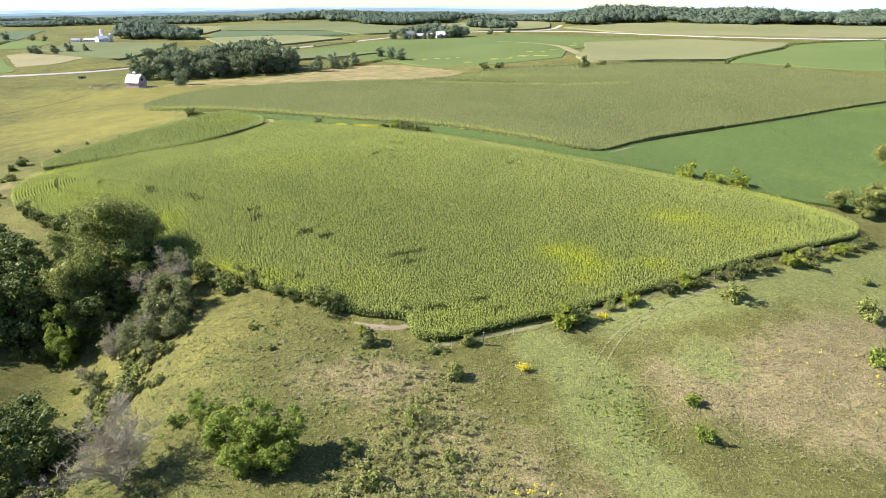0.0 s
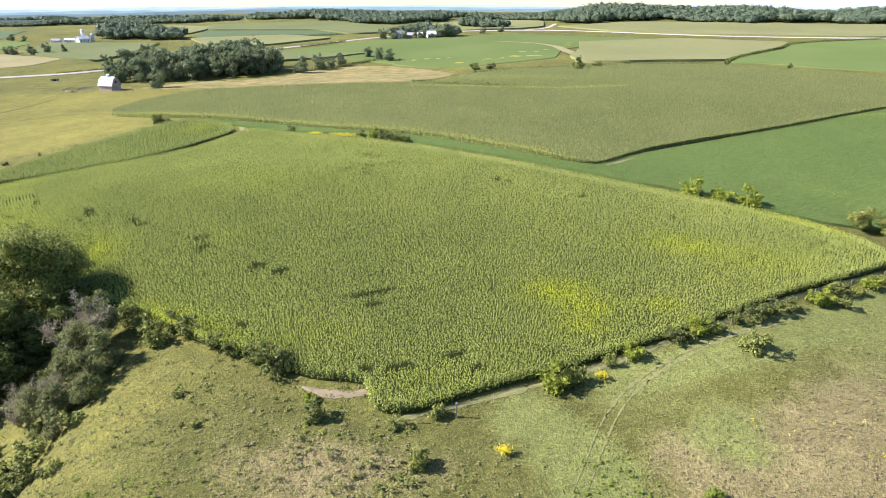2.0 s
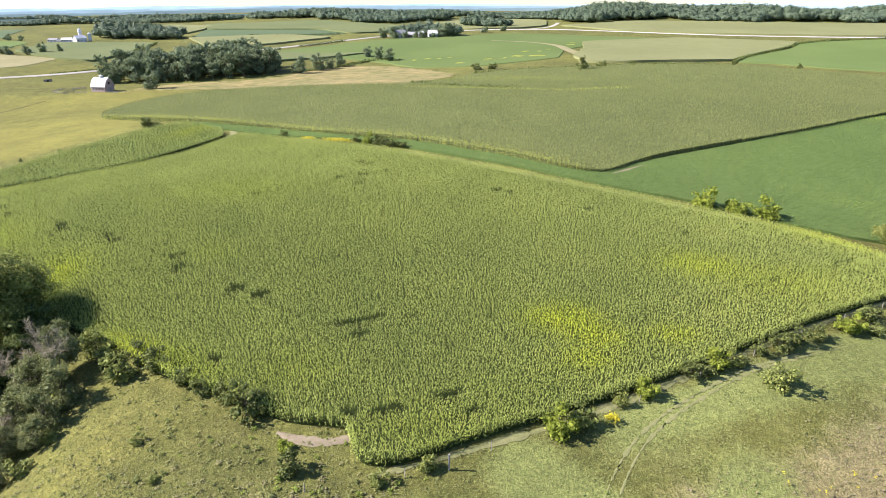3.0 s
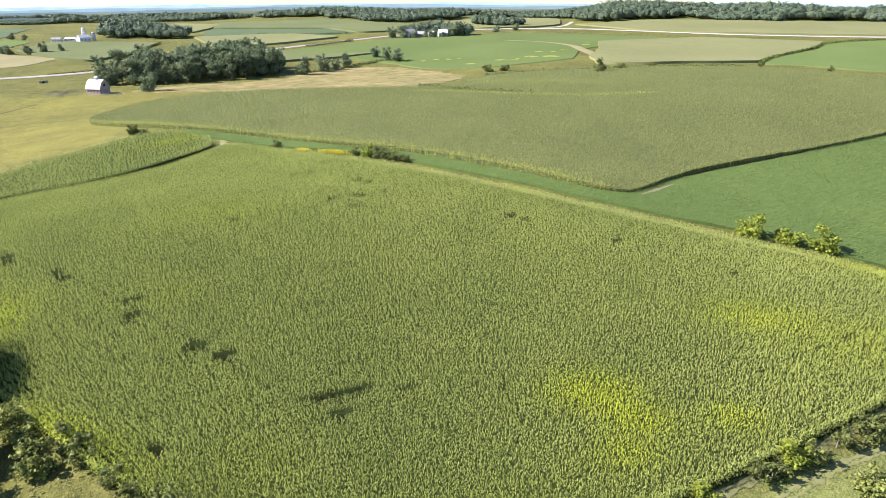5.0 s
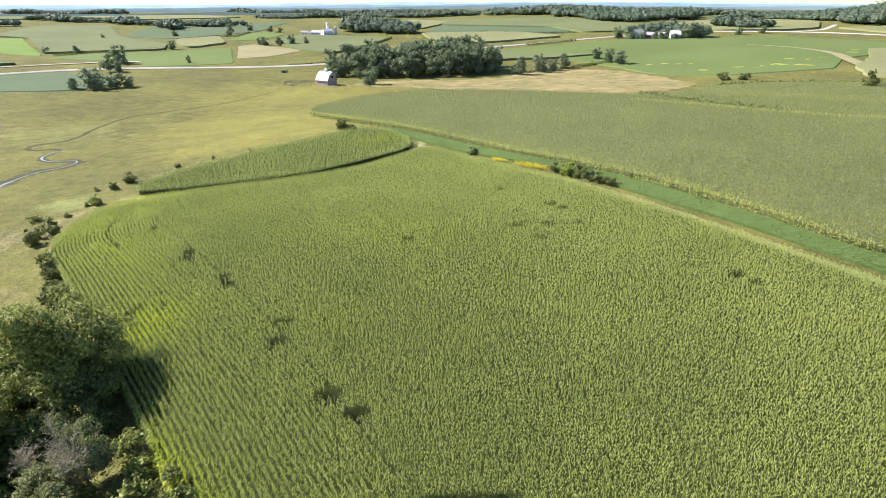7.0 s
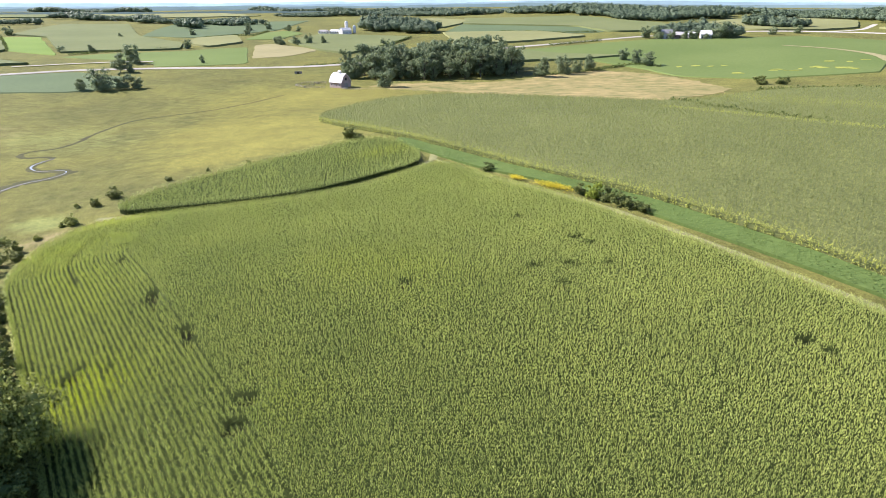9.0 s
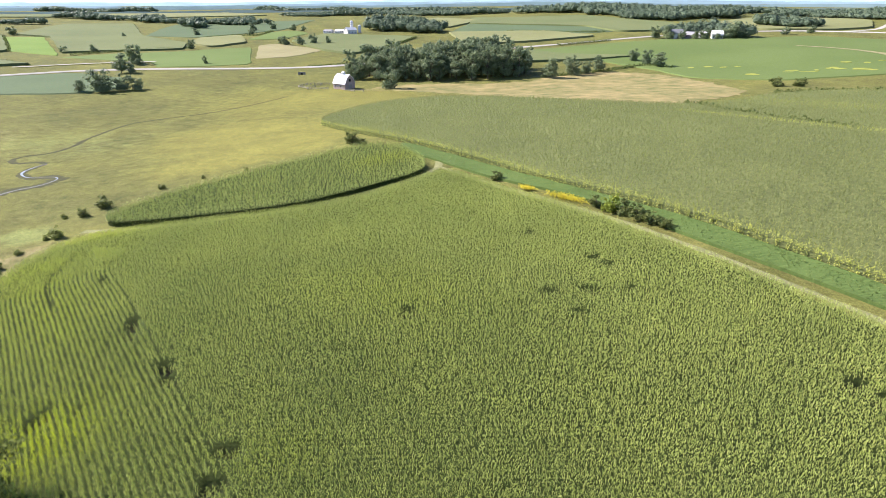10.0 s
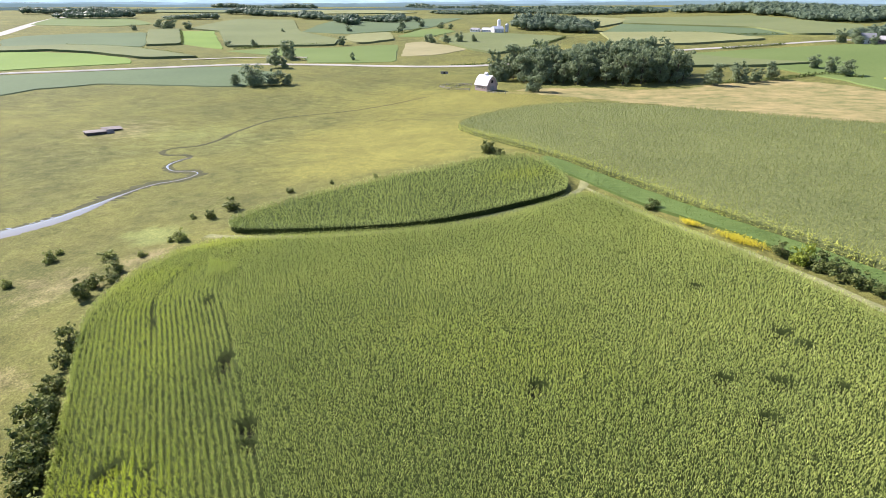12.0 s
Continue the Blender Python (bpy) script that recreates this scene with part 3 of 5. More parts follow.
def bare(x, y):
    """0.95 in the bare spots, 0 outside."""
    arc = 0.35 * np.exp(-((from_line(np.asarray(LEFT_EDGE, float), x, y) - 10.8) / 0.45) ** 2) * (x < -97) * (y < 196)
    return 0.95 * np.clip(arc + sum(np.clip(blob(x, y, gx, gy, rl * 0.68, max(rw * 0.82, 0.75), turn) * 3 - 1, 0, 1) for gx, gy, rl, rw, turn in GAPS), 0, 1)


def yellowing(x, y):
    t = (1.1 * blob(x, y, 26, 127, 6, 4) + 0.9 * blob(x, y, 31, 121.5, 4.5, 3) + 0.8 * blob(x, y, 43.5, 122, 4, 2.4) + 0.75 * blob(x, y, 28, 116, 4, 2.5) + 0.65 * blob(x, y, 56, 145, 9, 5) + 0.3 * blob(x, y, 70, 140, 12, 6, 20)
         + 0.65 * blob(x, y, 97, 165, 14, 4, -25) + 0.4 * blob(x, y, -30, 113, 9, 3, -40) + 0.2 * blob(x, y, 3, 100, 10, 5) + 0.45 * blob(x, y, -123, 199, 8, 4, 40) + 0.15 * blob(x, y, -85, 146, 18, 4, 148) + 0.12 * blob(x, y, 20, 110, 18, 5, 22)
         + 0.25 * blob(x, y, -16, 112, 7, 5) + 0.18 * blob(x, y, -45, 186, 16, 10) + 0.95 * blob(x, y, -69.5, 144.5, 6.5, 6) + 0.85 * blob(x, y, -42, 119.5, 8, 2.2, -33) + 0.3 * blob(x, y, -100, 168, 26, 7, -32) + 0.2 * blob(x, y, -40, 150, 6, 4) + 0.15 * blob(x, y, -118, 182, 14, 5, 60))
    return np.clip(t * rng.uniform(0.65, 1.3, len(x)) + rng.uniform(0, 0.06, len(x)), 0, 0.95)


edge_a = rounded(FIELD_A)
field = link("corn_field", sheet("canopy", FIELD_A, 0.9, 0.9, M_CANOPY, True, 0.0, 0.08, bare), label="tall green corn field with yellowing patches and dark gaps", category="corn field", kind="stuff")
left_line, tip_line = rounded(LEFT_EDGE, 2, False), rounded(TIP_EDGE, 2, False)
inner = straight_rows(edge_a, 22, 0.76, 0.25, 0.1)
head_l, head_t = band_of(LEFT_EDGE, HEAD_L), band_of(TIP_EDGE, HEAD_T)
inner = inner[~inside(head_l, *inner.T) & ~inside(head_t, *inner.T)]
rows_l = edge_rows(LEFT_EDGE, 0.4, 28, 0.76, 0.27)
rows_l = rows_l[inside(edge_a, *rows_l.T)]
skip = (np.abs(from_line(left_line, *rows_l.T) - 10.8) < 0.32) & (rows_l[:, 0] < -97) & (rng.random(len(rows_l)) < 0.95)
rows_l = rows_l[~skip]
rows_t = edge_rows(TIP_EDGE, 0.4, 14, 0.76, 0.27)
rows_t = rows_t[inside(edge_a, *rows_t.T)]
plants = stand(inner)
near, far = plants[:, 1] < 165, plants[:, 1] > 205
for stretch, per, wide in ((plants[near], 6, 0.062), (plants[~near & ~far], 5, 0.08), (plants[far], 4, 0.11)):
    crop_plants("corn_plants", stretch, 2.15, per, M_CORN, wide, 0.36, 1.25, yellowing(*stretch.T), field, "arching corn leaves in rows", (0.92, 1.08), 0.75, 1.5)
spikes = [plants]
plants = stand(np.vstack([rows_l, rows_t]))
spikes.append(plants)
crop_plants("headland_plants", plants, 2.15, 7, M_CORN, 0.07, 0.36, 1.15, np.clip(yellowing(*plants.T) + 0.04, 0, 1), field, "corn rows along the field edge", (0.88, 1.12), 0.75, 1.3)
spikes = np.vstack(spikes)
spikes = spikes[rng.random(len(spikes)) < 0.55]
n = len(spikes)
a, w = rng.uniform(0, 2 * np.pi, n), rng.uniform(0.025, 0.045, n)
foot = np.column_stack([spikes + rng.normal(0, 0.06, spikes.shape), height(*spikes.T) + rng.uniform(2.0, 2.2, n)])
side, lean = np.stack([np.cos(a) * w, np.sin(a) * w, 0 * a], 1), np.column_stack([rng.normal(0, 0.1, (n, 2)), rng.uniform(0.15, 0.32, n)])
link("tassels", fast_mesh("tassels", np.stack([foot - side, foot + side, foot + lean + side * 0.8, foot + lean - side * 0.8], 1).reshape(-1, 3), [np.arange(n * 4).reshape(-1, 4)], M_TASSEL), field, "pale tassels above the leaves", kind="stuff")
rim = spaced(edge_a, 0.35, True)
rim = np.vstack([rim + rng.normal(0, 0.12, rim.shape), rim + rng.normal(0, 0.2, rim.shape)])
crop_plants("edge_plants", rim, 2.3, 8, M_CORN, 0.1, 0.45, 0.5, yellowing(*rim.T), field, "corn plants along the field edge")

# The sheet's dark sides also stand for shade below the strip's edge plants.
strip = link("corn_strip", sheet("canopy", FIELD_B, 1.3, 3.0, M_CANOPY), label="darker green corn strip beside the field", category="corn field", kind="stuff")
edge_b = rounded(FIELD_B)
plants = straight_rows(edge_b, 62, 0.76, 0.8)
tone = np.clip(0.3 * blob(*plants.T, -90, 275, 12, 6, 60) + rng.uniform(0, 0.08, len(plants)), 0, 1)
crop_plants("corn_plants", plants, 2.2, 7, M_CORN_B, 0.12, 0.5, 1.0, tone, strip, "arching corn leaves in rows", (0.88, 1.1), 0.8, 1.2)
rim = spaced(edge_b, 0.4, True)
rim = np.vstack([rim + rng.normal(0, 0.15, rim.shape)] * 2)
crop_plants("edge_plants", rim, 2.7, 6, M_CORN_B, 0.15, 0.5, 1.2, 0 * rim[:, 0], strip, "corn plants along the strip's edge")

hill_field = link("hill_corn_field", sheet("canopy", FIELD_C, 1.35, 2.5, M_CANOPY_C, True, 0.0, 0.07), label="broad ripening corn field over a low hill", category="corn field", kind="stuff")
edge_c = rounded(FIELD_C)
plants = straight_rows(edge_c, -32, 1.0, 0.85)
plants = plants[rng.random(len(plants)) < np.clip(1.0 - (plants[:, 1] - 200) / 480, 0.25, 1)]
tone = np.clip(0.75 * np.exp(-from_line(spaced(rounded([(-141, 330), (-89, 298), (-34, 263), (15, 231), (40, 214)], 2, False), 3), *plants.T) / 3.5) + rng.uniform(0, 0.05, len(plants)) + 0.75 * np.exp(-(from_line([(-10, 372), (11, 361), (39, 343), (63, 334), (96, 344)], *plants.T) / 2.5) ** 2) + 0.3 * blob(*plants.T, 40, 420, 50, 14, -20), 0, 0.9)
crop_plants("corn_plants", plants, 2.15, 5, M_CORN_C, 0.12, 0.42, 1.35, tone, hill_field, "ripening corn leaves in rows", (0.85, 1.12), 0.75, 1.4)
rim = spaced(edge_c[: int(len(edge_c) * 0.62)], 0.5)
rim = np.vstack([rim + rng.normal(0, 0.2, rim.shape)] * 2)
tone = np.where(rim[:, 0] < 48, rng.uniform(0.3, 1.0, len(rim)), rng.uniform(0, 0.2, len(rim)))
crop_plants("edge_plants", rim, 2.4, 7, M_CORN_C, 0.18, 0.6, 0.2, tone, hill_field, "corn plants along the field edge")

soy = link("soybean_field", sheet("canopy", FIELD_D, 0.65, 4.0, M_SOY_GROUND, True, 0.0, 0.05), label="dark green low soybean field between the corn", category="soybean field", kind="stuff")
plants = straight_rows(rounded(FIELD_D), 32, 0.76, 0.85)
plants = plants[rng.random(len(plants)) < 0.85]
tone = np.clip(0.6 * blob(*plants.T, 117, 196, 6, 3) + 0.6 * np.exp(-from_line([(175, 288), (200, 296), (240, 300)], *plants.T) / 3), 0, 0.9)
crop_plants("soybean_plants", plants, 0.9, 4, M_SOY, 0.22, 0.3, 0.55, tone, soy, "low bushy soybean leaves")

# covers of the farther land: name, outline, height, cell, material, label
COVERS = [
    ("crop_field", [(-160, 690), (-51, 790), (88, 835), (200, 760), (258, 720), (150, 668), (118, 640), (104, 580), (37, 546), (-12, 558), (-37, 594), (-120, 668)], 0.6, 12, M_SOY_FAR, "green soybean field below the farmstead", True),
    ("hay_meadow", [(-200, 470), (-195, 490), (-160, 505), (-119, 515), (-104, 560), (-71, 590), (-30, 575), (0, 530), (20, 480), (-8, 415), (-39, 408), (-66, 418), (-110, 444), (-150, 458)], 0.12, 5, M_STUBBLE, "golden mown hay ground by the woods", True),
    ("crop_field", [(-229, 720), (-172, 760), (-120, 820), (-190, 880), (-300, 850)], 1.8, 14, M_CORN_FAR, "pale corn field above the road", True),
    ("crop_field", [(-300, 855), (-190, 885), (-150, 860), (-110, 880), (-160, 960), (-330, 1000)], 0.5, 16, M_TEAL, "blue-green contour strip", True),
    ("crop_field", [(-330, 1005), (-160, 965), (-105, 880), (-30, 900), (-60, 1030), (-210, 1180), (-380, 1150)], 1.8, 16, M_CORN_GREEN, "pale green corn on a rise", True),
    ("crop_field", [(170, 950), (225, 850), (300, 790), (460, 720), (640, 720), (700, 900), (420, 950), (260, 975)], 1.8, 16, M_CORN_FAR, "pale corn field below the wooded ridge", True),
    ("crop_field", [(-150, 620), (-95, 640), (-60, 660), (-125, 668), (-165, 688), (-205, 655)], 1.8, 12, M_CORN_GREEN, "green corn field behind the wood", True),
    ("crop_field", [(-330, 930), (-430, 940), (-480, 1010), (-440, 1150), (-345, 1090), (-335, 1010)], 1.8, 18, M_CORN_FAR, "pale corn field behind the grove", True),
    ("crop_field", [(40, 920), (110, 920), (150, 950), (165, 1040), (105, 1200), (30, 1130), (-20, 1020)], 1.8, 18, M_CORN_FAR, "pale corn field below the woods", True),
    ("crop_field", [(-1000, 560), (-910, 620), (-915, 690), (-1085, 755), (-1180, 680)], 0.5, 18, M_SOY_FAR, "green crop field", True),
    ("crop_field", [(-1300, 1210), (-1050, 1130), (-900, 1310), (-1200, 1500), (-1600, 1400)], 1.8, 24, M_CORN_FAR, "pale corn field", True),
    ("crop_field", [(-1500, 800), (-1340, 960), (-1200, 1080), (-1400, 1200), (-1750, 1000)], 1.8, 24, M_CORN_GREEN, "pale green corn field", True),
    ("crop_field", [(-441, 287), (-449, 309), (-442, 348), (-401, 370), (-367, 389), (-354, 410), (-386, 451), (-446, 458), (-474, 425), (-508, 372), (-532, 332), (-556, 285), (-560, 230)], 0.6, 12, M_TEAL, "blue-green crop field along the road", True),
    ("crop_field", [(-568, 332), (-557, 372), (-532, 424), (-569, 442), (-632, 436), (-674, 411), (-690, 389), (-700, 330)], 0.5, 12, M_BRIGHT, "bright green hay field beside the road", True),
    ("crop_field", [(-690, 393), (-676, 425), (-629, 442), (-551, 447), (-524, 479), (-573, 486), (-650, 487), (-705, 459), (-728, 407), (-760, 375)], 2.0, 12, M_CORN_GREEN, "pale green corn strip", True),
    ("crop_field", [(-634, 543), (-777, 640), (-747, 665), (-561, 536)], 0.5, 14, M_BRIGHT, "bright green hay strip", True),
    ("crop_field", [(-730, 410), (-706, 461), (-643, 504), (-792, 600), (-827, 542), (-835, 475), (-805, 439)], 0.5, 14, M_TEAL, "blue-green crop field", True),
    ("crop_field", [(-649, 510), (-815, 617), (-803, 654), (-631, 538)], 2.0, 14, M_CORN_GREEN, "green corn strip", True),
    ("grain_field", [(-376, 583), (-442, 675), (-438, 696), (-382, 672), (-351, 654), (-354, 604)], 0.3, 12, M_TANFIELD, "tan harvested grain field", True),
    ("crop_field", [(-575, 552), (-734, 664), (-802, 668), (-930, 849), (-841, 891), (-645, 717), (-528, 665), (-491, 618), (-547, 578)], 1.8, 16, M_CORN_GREEN, "pale green corn field on a rise", True),
    ("crop_field", [(-546, 528), (-530, 563), (-475, 609), (-465, 632), (-439, 658), (-356, 550), (-383, 525), (-416, 509), (-454, 539), (-485, 530)], 0.4, 14, M_ALFALFA, "green hay ground above the road", True),
    ("crop_field", [(-648, 726), (-716, 818), (-793, 947), (-637, 1084), (-542, 855), (-555, 787), (-571, 731)], 0.6, 18, M_TEAL, "broad blue-green crop field", True),
    ("crop_field", [(-559, 720), (-538, 766), (-472, 694), (-477, 645), (-526, 666)], 1.8, 14, M_CORN_FAR, "pale ripening corn field", True),
    ("crop_field", [(-496, 727), (-532, 817), (-522, 853), (-476, 821), (-461, 743)], 0.5, 14, M_ALFALFA, "bright green strip near the dairy farm", True),
    ("crop_field", [(-435, 724), (-441, 807), (-315, 790), (-310, 759), (-302, 675), (-307, 632), (-347, 651), (-383, 678)], 1.8, 14, M_CORN_GREEN, "green corn field before the dairy farm", True),
    ("crop_field", [(148, 698), (256, 731), (351, 678), (320, 632), (256, 571), (225, 527), (139, 518), (112, 529), (117, 588), (135, 634)], 1.8, 12, M_CORN_FAR, "pale ripening corn field", True),
    ("crop_field", [(223, 516), (258, 571), (320, 627), (354, 678), (461, 699), (307, 457), (272, 478), (246, 510)], 0.5, 12, M_ALFALFA, "bright green crop field on a slope", True),
]
for name, outline, h, cell, mat, label, skirt in COVERS:
    link(name, sheet(name, outline, h, cell, mat, skirt, 2.2 if name == "hay_meadow" else 0.5, 0.0, None, h * (0.2 if h > 1 else 1.6), 1 if name == "hay_meadow" else 0), label=label, category="field", kind="structure")

for gx, gy, spread, count in ((3, 606, 8, 4), (55, 592, 10, 5), (78, 607, 11, 6), (98, 636, 8, 3), (140, 690, 12, 3), (190, 702, 10, 3), (30, 575, 6, 2)):
    for _ in range(count):
        x, y, rx, ry = gx + rng.normal(0, spread), gy + rng.normal(0, spread * 0.7), rng.uniform(1.6, 5.5), rng.uniform(1.5, 4.0)
        oval = [(x + rx * math.cos(k) * rng.uniform(0.5, 1.3), y + ry * math.sin(k) * rng.uniform(0.5, 1.3)) for k in np.linspace(0, 2 * math.pi, 11, endpoint=False)]
        link("yellow_patch", sheet("yellow_patch", oval, 0.72, 1.5, M_YELLOWED, True, 0.3), label="yellowed patch in the soybean field", category="crop", kind="structure")

# bare soil, tracks, road, creek
link("bare_patch", ribbon("bare_patch", [(-15.5, 100.6), (-13, 99.4), (-10, 98.9), (-7.5, 99.2), (-6, 100)], [0.6, 1.5, 1.7, 1.2], 0.12, M_DIRT, 0.7, False, 0.25), label="bare pale soil at the field corner", category="soil", kind="structure")
link("bare_patch", sheet("bare_patch", [(-110, 315), (-100, 306), (-92, 298), (-88, 300), (-97, 309), (-108, 318)], 0.12, 1.5, M_DIRT, True, 0.3), label="bare pale soil where the fields meet", category="soil", kind="structure")
link("track", ribbon("track", [(-136, 205), (-122, 208), (-105, 216), (-90, 229), (-81, 246), (-74, 262), (-72, 275), (-80, 290), (-100, 307)], [2.2, 2.4, 2.4, 1.5], 0.15, M_PALEGRASS, 2.0, False, 0.12), label="dry grass track between two corn stands", category="track", kind="structure")
link("track", ribbon("track", [(-74, 276), (-60, 266), (-45, 256), (-31, 248), (-17, 239), (2, 225), (28, 207), (46, 195), (63, 184), (84, 175)], [1.0, 1.8, 1.8, 1.4], 0.15, M_PALEGRASS, 2.0, False, 0.12), label="dry grassy strip along the corn", category="track", kind="structure")
link("track", ribbon("track", [(-3, 93.2), (6.5, 97.0), (12.8, 100.0), (19.3, 102.6), (31.6, 108.4), (43.4, 114.4), (54.8, 120.3), (71, 129.2), (87, 137.9), (97, 143.5)], [0.7, 1.4, 1.4, 1.0], 0.12, M_FAINT, 0.8, False, 0.3, 0.06), label="pale dry grass strip along the corn fence", category="track", kind="structure")
for off in (0.0, 1.7):
    link("wheel_track", ribbon("wheel_track", [(72 + off, 123.5), (55 + off, 117.2), (50 + off, 114.8), (43.6 + off, 110.8), (36.6 + off, 106), (31.2 + off, 101), (27 + off, 95), (23.5 + off, 88), (20.5 + off, 82)], [0.1, 0.5, 0.55, 0.3, 0.06], 0.06, M_FAINT, 0.6, False, 0.6, 0.02), label="faint wheel track in the meadow grass", category="track", kind="structure")
ROAD = [(-560, 250), (-549, 332), (-527, 361), (-507, 393), (-472, 443), (-454, 468), (-399, 502), (-336, 525), (-287, 555), (-250, 605), (-215, 670), (-172, 710), (-133, 745), (-96, 788), (-61, 828), (0, 880), (60, 905), (110, 900), (170, 880), (224, 834), (295, 775), (378, 738), (456, 710), (620, 690)]
link("road", ribbon("road", ROAD, 5.6, 0.9, M_ROAD, 6.0, False, 0.0, 0.7), label="pale gravel road winding through the fields", category="road", kind="structure")
link("road", ribbon("road", [(110, 900), (150, 930), (163, 965), (175, 1000)], 6.0, 0.3, M_ROAD, 6.0), label="pale gravel road up to the woods", category="road", kind="structure")
link("road", ribbon("road", [(-800, 400), (-871, 467), (-955, 526), (-1042, 591), (-1200, 700)], 14.0, 0.3, M_ROAD, 8.0), label="pale gravel road on the open land", category="road", kind="structure")
link("driveway", ribbon("driveway", [(-520, 462), (-509, 473), (-498, 490), (-462, 523), (-440, 532)], 4.0, 0.8, M_ROAD, 6.0), label="pale farm drive beside the road", category="driveway", kind="structure")
link("driveway", ribbon("driveway", [(60, 735), (95, 712), (119, 674), (121, 635), (124, 598)], [4, 5, 9, 10], 0.9, M_TRACK, 5.0), label="mown waterway between the crops", category="track", kind="structure")
CREEK = [(-200, 150), (-191, 172), (-188.9, 184.7), (-188.4, 197), (-196, 217.3), (-199.7, 230.8), (-195.2, 238), (-197.3, 247), (-204.1, 248.4), (-209.2, 244.2), (-219.8, 248.3), (-224.1, 256.4), (-224.6, 262.7), (-231.2, 264.9), (-237.2, 259.1), (-245.9, 263.5), (-247, 270.5), (-240.9, 276.8), (-245.9, 293.2), (-252.4, 301.2), (-263.4, 331.7), (-262.9, 346), (-240, 380), (-235, 430)]
# Ribbon set off to the left, painting the cut bank's shadow along the mud.
link("creek_bank", ribbon("creek_bank", [(x - (1.6 if y < 232 else 0), y + (0.6 if y < 232 else 0)) for x, y in CREEK], [6, 6.4, 7, 6.4, 2.6, 2.2, 2.2, 2.0, 1.8, 1.4, 0.8], 0.1, M_MUD_SHADE, 1.0, False, 0.22), label="muddy creek bank darkened with the cut bank's painted shadow", category="bank", kind="structure")
link("creek", ribbon("creek", CREEK[:13], [4, 4.5, 6.5, 8.0, 7.0, 3.0, 1.0, 1.4, 0.8, 0.7, 1.6, 0.8], 0.14, M_WATER, 1.0, False, 0.08), label="small shining creek winding through pasture", category="creek", kind="structure")
link("bare_patch", ribbon("bare_patch", [(54.5, 207.5), (60, 212.5), (66, 218)], [0.6, 1.5, 0.5], 0.75, M_DIRT, 0.8, False, 0.2), label="pale bare soil at the corn field's corner", category="soil", kind="structure")


# ---------------------------------------------------------------- trees and shrubs
def tube(path, radii, sides=6):
    """A tapering branch as (verts, quads)."""
    p, r = np.asarray(path, float), np.asarray(radii, float)
    t = np.gradient(p, axis=0)
    t /= np.linalg.norm(t, axis=1)[:, None] + 1e-9
    ref = np.where(np.abs(t[:, 2:3]) > 0.9, [[1.0, 0, 0]], [[0, 0, 1.0]])
    u = np.cross(t, ref)
    u /= np.linalg.norm(u, axis=1)[:, None] + 1e-9
    v = np.cross(t, u)
    a = np.linspace(0, 2 * np.pi, sides, endpoint=False)
    V = p[:, None] + r[:, None, None] * (np.cos(a)[None, :, None] * u[:, None] + np.sin(a)[None, :, None] * v[:, None])
    k = np.arange(len(p) * sides).reshape(len(p), sides)
    n = np.roll(k, -1, 1)
    return V.reshape(-1, 3), np.stack([k[:-1], n[:-1], n[1:], k[1:]], -1).reshape(-1, 4)


def joined(pieces):
    Vs, Fs, n = [], [], 0
    for V, F in pieces:
        Vs.append(V)
        Fs.append(F + n)
        n += len(V)
    return np.vstack(Vs), np.vstack(Fs)


def leaf_cards(centers, normals, size, aspect=0.7):
    """A small folded leaf spray at each centre, facing its normal."""
    n = len(centers)
    ref = rng.normal(size=(n, 3))
    u = np.cross(normals, ref)
    u /= np.linalg.norm(u, axis=1)[:, None] + 1e-9
    v = np.cross(normals, u)
    s = np.asarray(size).reshape(-1, 1)
    fold = normals * s * 0.25
    V = np.stack([centers - u * s, centers - v * s * aspect - fold, centers + u * s, centers + v * s * aspect - fold], 1).reshape(-1, 3)
    k = np.arange(n)[:, None] * 4
    return V, np.vstack([k + [[0, 1, 2]], k + [[0, 2, 3]]])


def heart(fine):
    bm = bmesh.new()
    bmesh.ops.create_icosphere(bm, subdivisions=fine, radius=1)
    bm.verts.ensure_lookup_table()
    v, f = np.array([tuple(p.co) for p in bm.verts]), np.array([[q.index for q in p.verts] for p in bm.faces])
    bm.free()
    return v, f


HEART, SMALL_HEART = heart(2), heart(1)


def lobes_of(h, r, count, low, top_heavy, spread=(0.36, 0.56)):
    """Clumps of a crown: centres and radii within an uneven envelope."""
    c, rad = [], []
    for i in range(count):
        f = rng.uniform(0, 1) ** top_heavy
        z = h * (low + (1 - low) * (0.1 + 0.78 * f))
        wide = r * math.sin(math.pi * (0.2 + 0.68 * (1 - f) ** 0.8)) ** 0.7
        a, d = rng.uniform(0, 2 * math.pi), wide * math.sqrt(rng.uniform(0.05, 0.75))
        c.append((d * math.cos(a), d * math.sin(a), z))
        rad.append(r * rng.uniform(*spread) * (1.1 - 0.35 * f))
    return np.array(c), np.array(rad)


